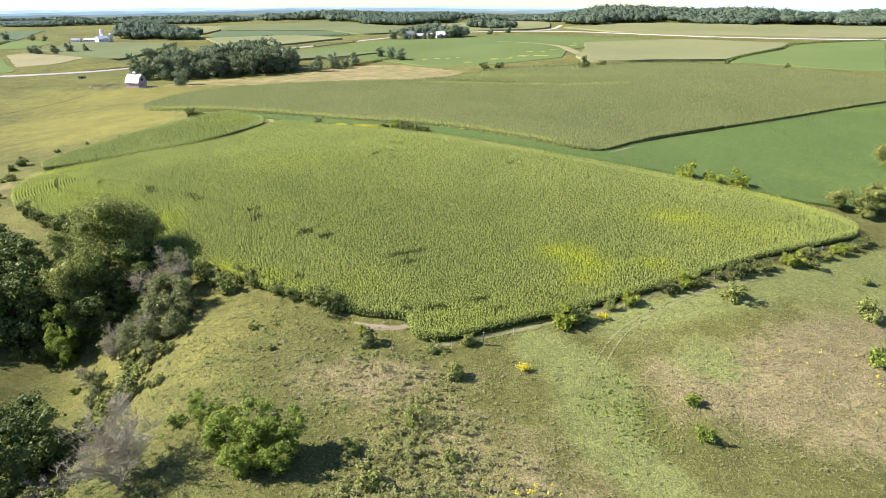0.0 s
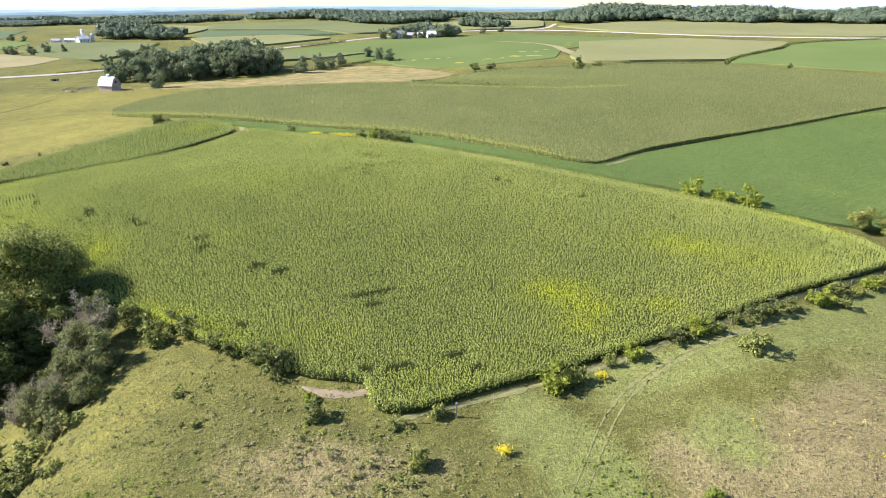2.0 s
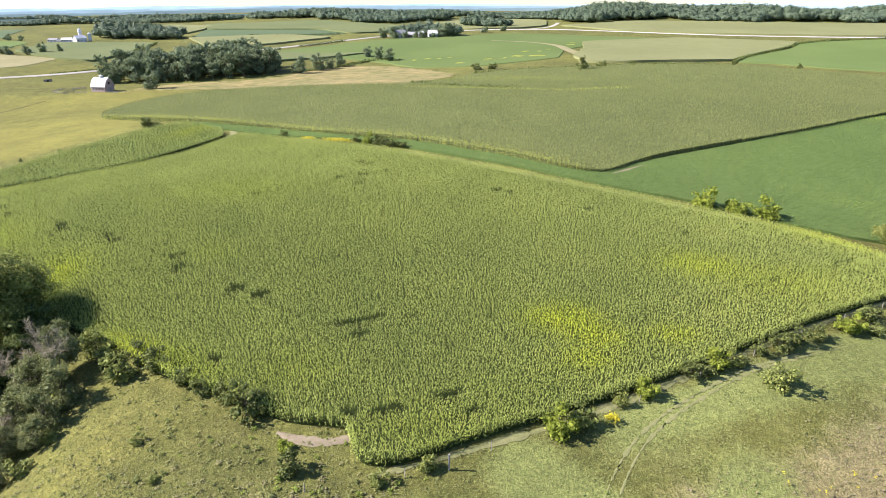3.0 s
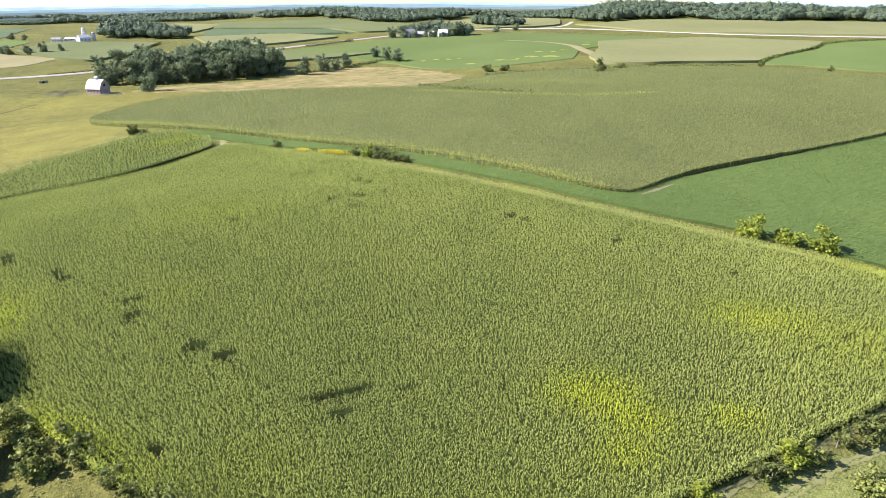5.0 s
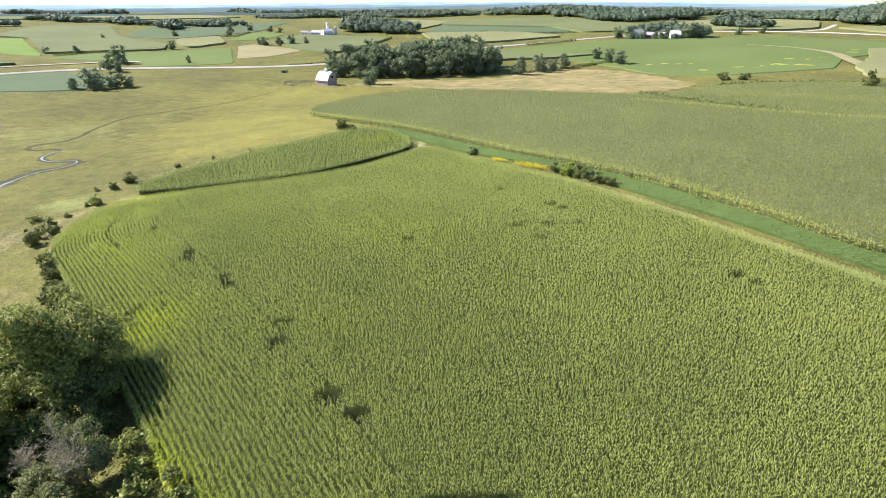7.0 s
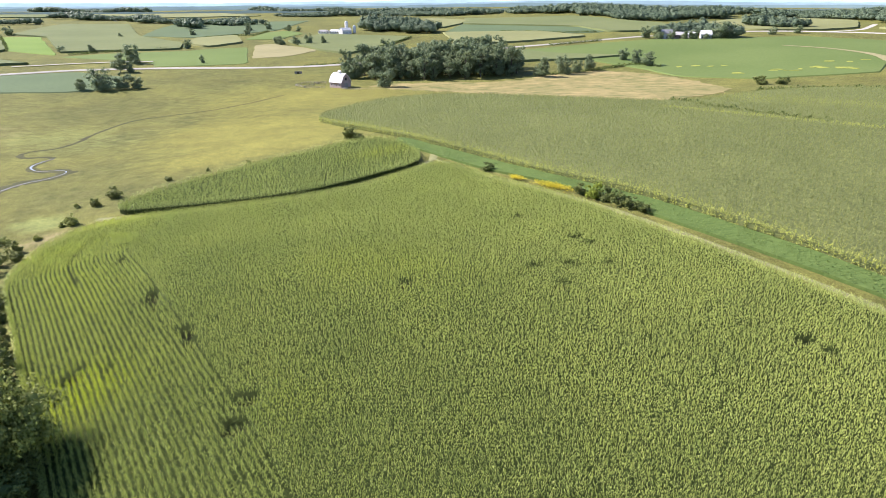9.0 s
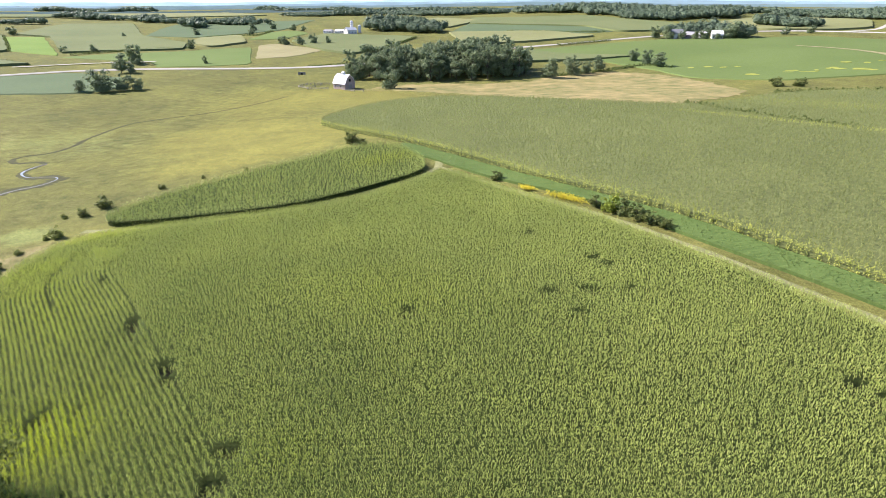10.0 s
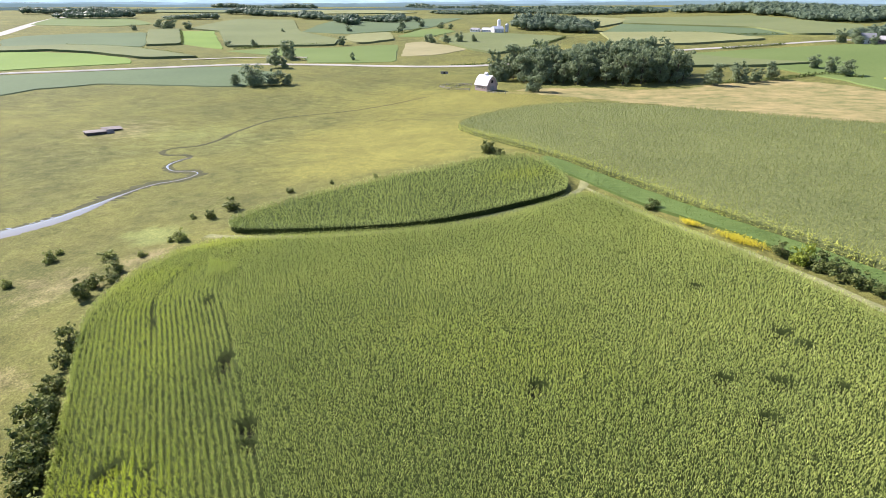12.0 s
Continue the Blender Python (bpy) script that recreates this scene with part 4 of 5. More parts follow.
def crown_mesh(name, h, r, mat, cards, size, count=12, low=0.25, top_heavy=0.8, out=0.75):
    """Boughs, each of a dozen leaf clumps on its outside, each clump of many leaf sprays."""
    c, rad = lobes_of(h, r, count, low, top_heavy, (0.28, 0.5) if h < 5 else (0.34, 0.54))
    clumps = count * 20
    w = rad ** 2 / (rad ** 2).sum()
    bough = rng.choice(len(c), clumps, p=w)
    d = rng.normal(size=(clumps, 3))
    d[:, 2] = d[:, 2] * 0.85 + 0.25
    d /= np.linalg.norm(d, axis=1)[:, None]
    mid = c[bough] + d * (rad[bough] * rng.uniform(0.6, 1.05, clumps))[:, None] * np.array([1, 1, 0.85])
    girth = rad[bough] * rng.uniform(0.24, 0.46, clumps)
    pick = rng.choice(clumps, cards, p=girth ** 2 / (girth ** 2).sum())
    e = rng.normal(size=(cards, 3)) + d[pick] * 0.5 + [0, 0, 0.2]
    e /= np.linalg.norm(e, axis=1)[:, None]
    p = mid[pick] + e * (girth[pick] * rng.uniform(0.3, 1.35, cards))[:, None] * np.array([1, 1, 0.8])
    p[:, 2] = np.maximum(p[:, 2], 0.1 * h * low + 0.05)
    n = (e * 0.7 + d[pick] * 0.4) * out + rng.normal(size=(cards, 3)) * 0.4
    n /= np.linalg.norm(n, axis=1)[:, None]
    V, F = leaf_cards(p, n, size * rng.uniform(0.6, 1.35, cards))
    ball, tris = HEART if cards > 3000 else SMALL_HEART
    core = c[:, None] + ball[None] * (rad[:, None, None] * np.array([0.48, 0.48, 0.42])) * rng.uniform(0.75, 1.15, (len(c), len(ball), 1))
    F = np.vstack([F, (tris[None] + np.arange(len(c))[:, None, None] * len(ball)).reshape(-1, 3) + len(V)])
    return fast_mesh(name, np.vstack([V, core.reshape(-1, 3)]), [F], mat), c


def trunk_mesh(name, h, thick, tips, mat, split=0.35):
    pieces = []
    lean = rng.normal(0, 0.04, 2) * h
    top = np.array([lean[0], lean[1], h * 0.72])
    zs = np.linspace(0, 1, 6)
    pieces.append(tube([top * z - [0, 0, 0.3 * (1 - z)] for z in zs], thick * (1.15 - zs * 0.95), 7))
    for tip in tips:
        f = min(0.85, max(split, tip[2] / h * 0.65)) * rng.uniform(0.75, 1)
        a = top * f
        mid = (a + np.array(tip)) / 2 + [0, 0, 0.04 * h]
        pieces.append(tube([a, mid, tip], [thick * 0.45, thick * 0.28, thick * 0.08], 5))
    V, F = joined(pieces)
    return fast_mesh(name, V, [F], mat, True)


def make_tree(kind, h, r, mat, cards, size, label, lobes=12, low=0.25, top_heavy=0.8, thick=None, category="tree", group="", out=0.75):
    """kind > trunk, crown; built at the origin."""
    crown, tips = crown_mesh("crown", h, r, mat, cards, size, lobes, low, top_heavy, out)
    ob = tagged(new(kind), label, category, group)
    trunk = trunk_mesh("trunk" if category == "tree" else "stem", h, thick or h * 0.02, tips[:7], M_BARK)
    link("trunk" if category == "tree" else "stem", trunk, ob)
    link("crown", crown, ob)
    return ob


def bare_branches(start_p, way, length, thick, depth, pieces):
    p = [np.array(start_p)]
    w = np.array(way, float)
    for _ in range(4):
        w = w + rng.normal(0, 0.14, 3) + [0, 0, 0.05]
        w /= np.linalg.norm(w)
        p.append(p[-1] + w * length / 4)
    pieces.append(tube(p if depth else p[::2], np.linspace(thick, thick * 0.4, 5 if depth else 3), 5 if depth > 1 else 3))
    if depth:
        for k in range((0, 15, 7, 6)[depth]):
            i = int(rng.integers(1, 5))
            side = rng.normal(size=3) * [0.9, 0.9, 0.6] + w * 0.9 + [0, 0, 0.2]
            side /= np.linalg.norm(side)
            bare_branches(p[i], side, length * rng.uniform(0.4, 0.62), max(thick * 0.42, 0.026), depth - 1, pieces)


def make_dead_tree(h, spread, label, stems=4):
    ob = tagged(new("dead_tree"), label, "tree")
    for k in range(stems):
        pieces = []
        a = 2 * math.pi * k / stems + rng.uniform(-0.4, 0.4)
        bare_branches((0.2 * math.cos(a), 0.2 * math.sin(a), -0.2), (spread * math.cos(a), spread * math.sin(a), 1.0), h * rng.uniform(0.5, 0.62), h * 0.01, 3, pieces)
        V, F = joined(pieces)
        link("limb", fast_mesh("limb", V, [F], M_DEAD, True), ob)
    return ob


def plant_at(proto, x, y, scale=1.0, turn=None, wide=1.0, sink=0.1, label="", group=""):
    z = float(height(x, y)) - sink
    m = pose(x, y, z, 0, 0, rng.uniform(0, 360) if turn is None else turn) @ Matrix.Diagonal((scale * wide, scale * wide, scale, 1))
    ob = copy_thing(proto, m)
    return tagged(ob, label, "", group)


def remove(ob):
    for o in (*ob.children_recursive, ob):
        bpy.data.objects.remove(o)


# prototypes, 10 m tall trees and 2 m tall shrubs
P_BROAD = [make_tree("tree", 10, 4.2, M_TREE, 14000, 0.125, "broad green deciduous tree", 17, 0.04) for _ in range(2)]
P_DARK = [make_tree("tree", 10, 4.0, M_TREE_DARK, 5200, 0.2, "dense dark green tree", 16, 0.02) for _ in range(3)]
P_LIGHT = [make_tree("tree", 10, 3.6, M_TREE_LIGHT, 6000, 0.18, "bright light green tree", 15, 0.02) for _ in range(2)]
P_GREY = [make_tree("tree", 10, 3.6, M_TREE_GREY, 5200, 0.17, "grey-green willow-like tree", 15, 0.02) for _ in range(2)]
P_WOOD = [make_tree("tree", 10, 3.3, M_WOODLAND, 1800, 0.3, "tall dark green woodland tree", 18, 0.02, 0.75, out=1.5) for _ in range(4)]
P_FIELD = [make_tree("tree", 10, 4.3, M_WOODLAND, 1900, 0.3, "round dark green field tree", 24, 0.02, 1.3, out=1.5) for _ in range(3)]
P_BUSH = [make_tree("bush", 2, 1.25, M_TREE, 950, 0.115, "rounded green bush", 15, 0.02, 1.35, 0.05, "bush") for _ in range(3)]
P_BUSH_D = [make_tree("bush", 2, 1.15, M_BUSH_DARK, 950, 0.115, "dark green bush", 15, 0.02, 1.35, 0.05, "bush") for _ in range(3)]
P_BUSH_Y = [make_tree("bush", 2, 1.25, M_TREE_YELLOW, 950, 0.115, "yellow-green turning bush", 15, 0.02, 1.35, 0.05, "bush") for _ in range(2)]
P_BUSH_L = [make_tree("bush", 2, 1.2, M_TREE_LIGHT, 950, 0.115, "bright green bush", 15, 0.02, 1.35, 0.05, "bush") for _ in range(2)]
PROTOS = P_BROAD + P_DARK + P_LIGHT + P_GREY + P_WOOD + P_FIELD + P_BUSH + P_BUSH_D + P_BUSH_Y + P_BUSH_L

# wooded ravine beside the corn: x, y, height, width factor
for protos, spots, label in (
    (P_BROAD, [(-70, 130.5, 20.5, 0.95), (-68.6, 131, 18.5, 0.9), (-75, 122, 17, 0.85), (-70, 134, 11, 0.9), (-83, 134, 11, 1.0), (-100, 122, 13, 1.2)], "tall green tree at the corn's edge"),
    # Tree at (-58, 65) is added out of view to shade the ground.
    (P_DARK, [(-84, 119, 17, 1.0), (-92, 116, 16, 1.0), (-96, 133, 12, 1.1), (-100, 120, 14, 1.1), (-80, 126, 15, 0.9), (-112, 122, 11, 1.1), (-59, 76, 12, 1.0), (-65, 80, 12, 1.1), (-66, 72, 10, 1.1), (-112, 138, 9, 1.0), (-58, 65, 14, 1.0), (-90, 126, 14, 1.1), (-72, 117, 11, 1.0), (-106, 112, 12, 1.1), (-61, 125, 9, 1.1), (-70, 124, 10, 1.1), (-66, 121, 8, 1.1), (-72, 72, 8, 1.1)], "dark green tree in the wooded ravine"),
    (P_LIGHT, [(-76.5, 113.5, 12.5, 0.68), (-74.5, 111.5, 8.5, 0.8), (-23.5, 66.5, 8.2, 1.05), (-27.5, 67.5, 7, 1.1), (-19.5, 67, 7, 1.1), (-25, 63.5, 5, 1.3), (-20.5, 63.8, 5, 1.3), (-33, 73, 4, 1.1), (-35, 77, 3.4, 1.1), (-30, 71, 4.6, 1.1)], "bright green leafy tree in the meadow"),
    (P_GREY, [(-52.8, 117.3, 10.5, 0.75), (-49, 110.5, 7.5, 0.9), (-53, 113, 8, 1.0), (-49.5, 106.5, 7, 1.0), (-54, 108, 8, 1.0), (-49, 102.5, 5.2, 1.0), (-53, 102, 6.5, 1.0), (-57, 104, 7.5, 1.0), (-56, 114, 8, 1.1), (-57, 89, 6, 0.8), (-60, 96, 6, 0.9), (-51, 97.5, 4, 1.1)], "grey-green scrubby tree by the ravine"),
):
    for x, y, h, w in spots:
        plant_at(random.choice(protos), x, y, h / 10, None, w, 0.15, label, "ravine trees")
RAVINE = [(-44, 107), (-57, 123), (-95, 141), (-118, 132), (-120, 114), (-90, 113), (-72, 110), (-60, 104), (-51, 97)]
bushes = 0
while bushes < 80:
    x, y = rng.uniform(-118, -44), rng.uniform(86, 142)
    if inside(RAVINE, x, y) and not inside(edge_a, x, y):
        plant_at((P_BUSH_D + P_BUSH + P_BUSH_D)[bushes % 9], x, y, rng.uniform(0.7, 1.7), None, 1.3, 0.1, "leafy undergrowth bush in the ravine", "ravine undergrowth")
        bushes += 1
for k in range(34):
    x, y = rng.normal(-64, 9), rng.normal(90, 9)
    plant_at((P_BUSH_L + P_BUSH + P_BUSH_D)[k % 8], x, y, rng.uniform(0.25, 0.75), None, 1.4, 0.1, "leafy undergrowth bush in the ravine", "ravine undergrowth")
for x, y, h, s, n in ((-40, 63.5, 11.5, 0.42, 8), (-62.5, 107, 8, 0.4, 4), (-59, 117.5, 9, 0.5, 4), (-51, 64, 4, 0.5, 3), (-66, 103, 5, 0.4, 3), (-54, 105, 6.5, 0.4, 4), (-53, 116.5, 11, 0.2, 2)):
    ob = make_dead_tree(h, s, "bare grey dead tree with fine twigs", n)
    ob.matrix_world = pose(x, y, float(height(x, y)), 0, 0, rng.uniform(0, 360))

# single bushes of the meadow and the field edges
BUSHES = [
    (P_BUSH, "green bush in the meadow", [(2.1, 85.3, 3.0, 0.9), (55.9, 112.2, 4.0, 1.15), (80, 108, 4, 1), (-9, 62, 2.6, 1.1), (-4, 74, 3, 0.9), (1, 67, 2, 1), (88, 122, 2.2, 1), (-33, 99, 1.4, 1.2), (-28, 92, 1.0, 1.2), (-45.5, 88, 1.8, 1.2), (-53, 94, 4.0, 1.2), (-52, 86, 3.6, 1.4), (-54, 90, 3.4, 1.3), (-42, 114, 4.2, 1), (-48.9, 120.8, 4.6, 1), (-46, 118, 3.6, 1.1), (-48.5, 98.5, 2.4, 1.3), (-53, 80, 2.8, 1.4)]),
    (P_BUSH_D, "dark scrubby bush by the dead tree", [(-46, 60, 2.2, 1.4), (-50, 63, 2.6, 1.4), (-44, 57, 2.0, 1.5), (-53, 67, 2.4, 1.3), (-47, 67, 1.6, 1.5), (-55, 82, 3.2, 1.2), (-51, 88.5, 3.4, 1.2), (-36, 60.5, 1.5, 1.5)]),
    (P_BUSH_L, "bright green bush in the meadow", [(36.5, 73.5, 2.8, 0.9), (37.5, 81.5, 2.4, 0.9), (74, 93, 4.2, 1.1), (79, 100, 1.4, 1), (-12, 68, 1.6, 1.2), (-41.5, 66, 1.6, 1.3), (-37, 74, 1.8, 1.4)]),
    (P_BUSH_D, "dark green bush at the corn's edge", [(-12.8, 93.6, 3.0, 1.0), (-20.5, 104, 5.0, 0.95), (-24, 107, 3.4, 1), (-28, 108.5, 2.6, 1.1), (-31, 111, 3, 1), (-37, 115, 4.0, 1), (-41, 117.5, 3.6, 1), (43.2, 113.8, 3.0, 0.95), (45.8, 114.3, 2.5, 1), (56.4, 119.6, 2.7, 1), (59.8, 120.8, 3.3, 1), (62, 122.3, 2.7, 1), (64.3, 123.4, 3.3, 1), (68.2, 124.9, 2.5, 1), (81.2, 131.8, 3.6, 1), (79.8, 126.9, 2.6, 1), (99, 142, 2.6, 1), (102, 144, 2.4, 1)]),
    (P_BUSH_Y, "yellow-green bush at the corn's edge", [(21.4, 102.0, 4.3, 0.95), (35.9, 109.8, 3.6, 0.95), (48.2, 116.4, 3.6, 1), (74.1, 127.8, 3.4, 1), (76.3, 128.1, 3.2, 1), (89.9, 135.6, 3.6, 1), (72, 185, 5.2, 1.1), (80, 182.5, 4.6, 1.15), (85.5, 180, 5.6, 1.0), (-13.5, 97.5, 1.8, 1.1)]),
    (P_BUSH, "green bush at the corn's edge", [(25.0, 103.4, 3.8, 0.95), (51.4, 117.0, 2.9, 0.9), (31.2, 108.0, 2.2, 0.9), (4.0, 94.8, 2.4, 1), (-1.6, 92.2, 2.0, 1.1), (95, 138.5, 2.2, 1.2), (86, 133, 2.2, 1.1)]),
    (P_BUSH_D, "dark bush along the pasture fence line", [(-149, 223, 3.4, 1.3), (-148, 215, 2.6, 1), (-147, 241, 1.8, 1.2), (-141, 252, 1.4, 1), (-135, 182, 3, 1), (-128, 172, 4.2, 0.8), (-109, 160, 4.4, 0.9), (-105, 157, 3, 1), (-100, 153, 3.2, 1), (-92, 147.5, 5, 0.9), (-88, 145, 5.5, 0.9), (-95, 149.5, 4, 1), (-84, 142, 5, 1), (-117, 301, 4.4, 1.2), (-112, 299, 2.6, 1.3), (-52, 265, 2.6, 1.3), (-131, 176, 3, 1), (-130, 179, 2.6, 1)]),
    (P_BUSH, "small bush in the pasture", [(-139, 200, 3.2, 1.1), (-145, 186, 2.4, 1.4), (-157, 179, 2.6, 1.1), (-151, 168, 2.2, 1.1), (-141, 199, 1.8, 1), (-153, 213, 1.4, 1.2), (-160, 183, 1.6, 1.2), (-133, 262, 1.6, 1), (-138, 190, 1.4, 1.2)]),
    (P_BUSH_D, "dark shrub in the hedgerow patch", [(-16, 242.5, 3.6, 1.1), (-12.5, 240, 3.4, 1.2), (-9, 237.5, 2.8, 1.2), (-22, 246.5, 2.8, 1.2), (-6, 235.5, 2.4, 1.2)]),
    (P_BUSH_Y, "bright yellow-green shrub in the hedgerow patch", [(-18.5, 244, 4.2, 0.9)]),
    (P_BROAD, "round green tree beside the soybeans", [(109, 169, 7, 1.1), (117, 168, 8.5, 1.1), (126, 166, 9, 1.1), (124, 176, 8, 1.0), (146, 205, 12, 0.9), (135, 168, 9, 1.1), (113, 164, 6, 1.2)]),
    (P_BUSH_D, "lone dark bush on the hill", [(97, 462, 9, 0.9), (115, 478, 5, 1.2), (140, 492, 4, 1), (32, 512, 5, 1.6), (44, 515, 4.5, 1.5), (214, 500, 4, 1), (245, 470, 4, 1), (290, 425, 6, 1)]),
]
for protos, label, spots in BUSHES:
    for i, (x, y, h, w) in enumerate(spots):
        plant_at(protos[i % len(protos)], x, y, h / (10 if protos is P_BROAD else 2), None, w, 0.1, label, label + "s")

# trees of the farther land
FAR_TREES = [(-34, 793, 9, 1.1), (-14, 795, 10, 1.2), (-48, 798, 13, 1.0), (7, 803, 15, 1.1), (16, 812, 17, 1.1), (-22, 796, 8, 1.2), (-60, 806, 14, 0.9), (-45, 793, 8, 1.2), (-2, 796, 6, 1.3), (60, 860, 9, 1.3), (85, 880, 9, 1.2), (-104, 549, 14, 1.0), (-93, 567, 15.5, 0.9), (-85, 575, 10, 1.0), (-78, 586, 12, 0.9), (-61, 640, 11, 1.0), (-49, 624, 12, 0.8), (-39, 612, 11, 1.1), (-188, 472, 15, 0.9), (-356, 403, 15, 1.2), (-367, 396, 8, 1.1), (-347, 412, 12, 1.1), (-342, 418, 8, 1.2), (-414, 472, 15, 0.9), (-408, 476, 9, 1.1),
             (-451, 520, 17, 1.0), (-440, 512, 6, 1.0), (-394, 540, 8, 0.7), (-491, 630, 10, 1.0), (-552, 567, 8, 1.1), (-584, 560, 7, 1.2), (-821, 651, 17, 1.4), (-840, 648, 12, 1.2), (-805, 668, 12, 1.2), (-835, 610, 8, 1.2), (-656, 700, 6, 1.0), (-566, 869, 12, 1.0), (-578, 842, 12, 1.0), (-520, 850, 9, 1.4),
             (-505, 850, 8, 1.2), (-420, 690, 10, 1.1), (-405, 695, 9, 1.2), (-392, 700, 13, 0.8), (-432, 700, 8, 1.3), (-378, 706, 9, 0.8), (-540, 790, 9, 1.2), (-600, 760, 9, 1.1), (-240, 520, 9, 1.0), (-232, 505, 11, 1.0)]
for i, (x, y, h, w) in enumerate(FAR_TREES):
    plant_at(P_FIELD[i % 3], x, y, h / 10, None, w, 0.2, "lone dark green tree among the fields", "field trees")
WOODS = [(-238, 504), (-216, 503), (-190, 510), (-165, 516), (-145, 528), (-128, 548), (-124, 566), (-140, 592), (-175, 590), (-222, 560), (-242, 525)]
spots, ring = [], rounded(WOODS, 1)
for _ in range(4000):
    x, y = rng.uniform(-245, -120), rng.uniform(495, 595)
    if inside(ring, x, y) and all((x - a) ** 2 + (y - b) ** 2 > 70 for a, b in spots):
        spots.append((x, y))
for i, (x, y) in enumerate(spots):
    edge = np.clip((y - 500 - 0.25 * (x + 228)) / 25, 0, 1)
    plant_at(P_WOOD[i % 4], x, y, rng.uniform(1.25, 2.2) + 0.4 * edge, None, rng.uniform(0.78, 0.98), 0.3, "tall dark tree of the wood by the barn", "wood by the barn")


def far_wood(name, areas, label, hgt, step, cards=34):
    """A distant wood: many crowns of leaf sprays over an area, with stems."""
    Vs, Fs, n = [], [], 0
    for outline in areas:
        p = np.asarray(outline, float)
        lo, hi = p.min(0), p.max(0)
        X, Y = np.meshgrid(np.arange(lo[0], hi[0], step), np.arange(lo[1], hi[1], step))
        X, Y = X.ravel() + rng.uniform(-0.5, 0.5, X.size) * step, Y.ravel() + rng.uniform(-0.5, 0.5, X.size) * step
        ok = inside(p, X + 9 * np.sin(Y / 17), Y + 16 * np.sin(X / 29) + 9 * np.sin(X / 11))
        X, Y = X[ok], Y[ok]
        Hh = hgt * rng.uniform(0.6, 1.12, len(X)) * (0.88 + 0.2 * np.sin(X / 37 + 1) + 0.14 * np.sin(Y / 23 + X / 61))
        k = len(X) * cards
        d = rng.normal(size=(len(X), cards, 3))
        d[:, :, 2] = d[:, :, 2] * 0.8 + 0.3
        d /= np.linalg.norm(d, axis=2)[:, :, None]
        r = step * rng.uniform(0.65, 1.15, len(X))
        c = np.stack([X, Y, height(X, Y) + Hh * 0.55], 1)[:, None] + d * np.stack([r, r, Hh * 0.44], 1)[:, None] * rng.uniform(0.75, 1.08, (len(X), cards, 1))
        nm = d + rng.normal(size=d.shape) * 0.12
        nm /= np.linalg.norm(nm, axis=2)[:, :, None]
        V, F = leaf_cards(c.reshape(-1, 3), nm.reshape(-1, 3), step * 0.15 * rng.uniform(0.7, 1.3, k))
        Vs.append(V)
        Fs.append(F + n)
        n += len(V)
        ball, tris = SMALL_HEART
        V = np.stack([X, Y, height(X, Y) + Hh * 0.52], 1)[:, None] + ball[None] * np.stack([r, r, Hh * 0.47], 1)[:, None] * rng.uniform(0.55, 0.95, (len(X), len(ball), 1))
        Vs.append(V.reshape(-1, 3))
        Fs.append((tris[None] + np.arange(len(X))[:, None, None] * len(ball)).reshape(-1, 3) + n)
        n += len(X) * len(ball)
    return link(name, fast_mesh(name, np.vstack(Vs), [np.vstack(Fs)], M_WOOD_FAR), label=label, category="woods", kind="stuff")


far_wood("far_wood", [[(-370, 1340), (-207, 1205), (-61, 1062), (17, 1180), (30, 1330), (-200, 1440), (-380, 1480)], [(60, 1260), (110, 1250), (170, 1060), (186, 1000), (220, 990), (240, 1250), (120, 1350)]], "dark woods on the far ridge", 13.5, 7.5, 48)
far_wood("far_wood", [[(186, 1000), (264, 986), (416, 964), (612, 943), (800, 930), (860, 1060), (640, 1120), (450, 1150), (330, 1170), (230, 1120)]], "dark wooded ridge beyond the fields", 16, 7.5, 48)
far_wood("far_wood", [[(-425, 862), (-400, 853), (-360, 850), (-312, 846), (-305, 900), (-380, 930), (-430, 900)]], "dark grove beside the dairy farm", 17, 7, 60)
far_wood("far_wood", [[(-780, 1240), (-666, 1335), (-463, 1290), (-380, 1400), (-420, 1450), (-660, 1400), (-860, 1320)], [(-760, 940), (-700, 925), (-640, 960), (-690, 1010), (-770, 1000)]], "dark far woods", 10, 8, 44)
far_wood("far_wood", [[(-1180, 1010), (-1000, 1010), (-830, 940), (-815, 965), (-1000, 1060), (-1190, 1050)], [(-1345, 715), (-1290, 920), (-1330, 940), (-1400, 720)], [(-1120, 655), (-1096, 770), (-1130, 780), (-1160, 660)], [(-1000, 790), (-965, 830), (-1000, 850), (-1030, 800)], [(-825, 935), (-700, 870), (-660, 850), (-670, 880), (-800, 960)]], "tree belts among far fields", 12, 8, 44)
far_wood("far_wood", [[(-58, 812), (-20, 818), (30, 812), (28, 850), (-20, 870), (-60, 850)], [(40, 1010), (60, 960), (110, 950), (90, 1010)], [(-45, 800), (-40, 795), (-35, 802), (-40, 810)]], "trees round the farmstead", 15, 7, 60)


far_wood("far_wood", [[(-1700, 1350), (-1350, 1420), (-1360, 1460), (-1720, 1400)], [(-1150, 1560), (-850, 1600), (-840, 1650), (-1160, 1620)], [(-760, 1470), (-480, 1560), (-490, 1620), (-780, 1540)], [(-420, 1600), (-120, 1560), (-110, 1620), (-420, 1670)], [(-60, 1480), (120, 1420), (330, 1460), (330, 1530), (100, 1500), (-60, 1560)], [(420, 1560), (760, 1420), (1000, 1380), (1010, 1440), (760, 1490), (430, 1630)]], "hazy tree belts on the far plain", 13, 10, 36)


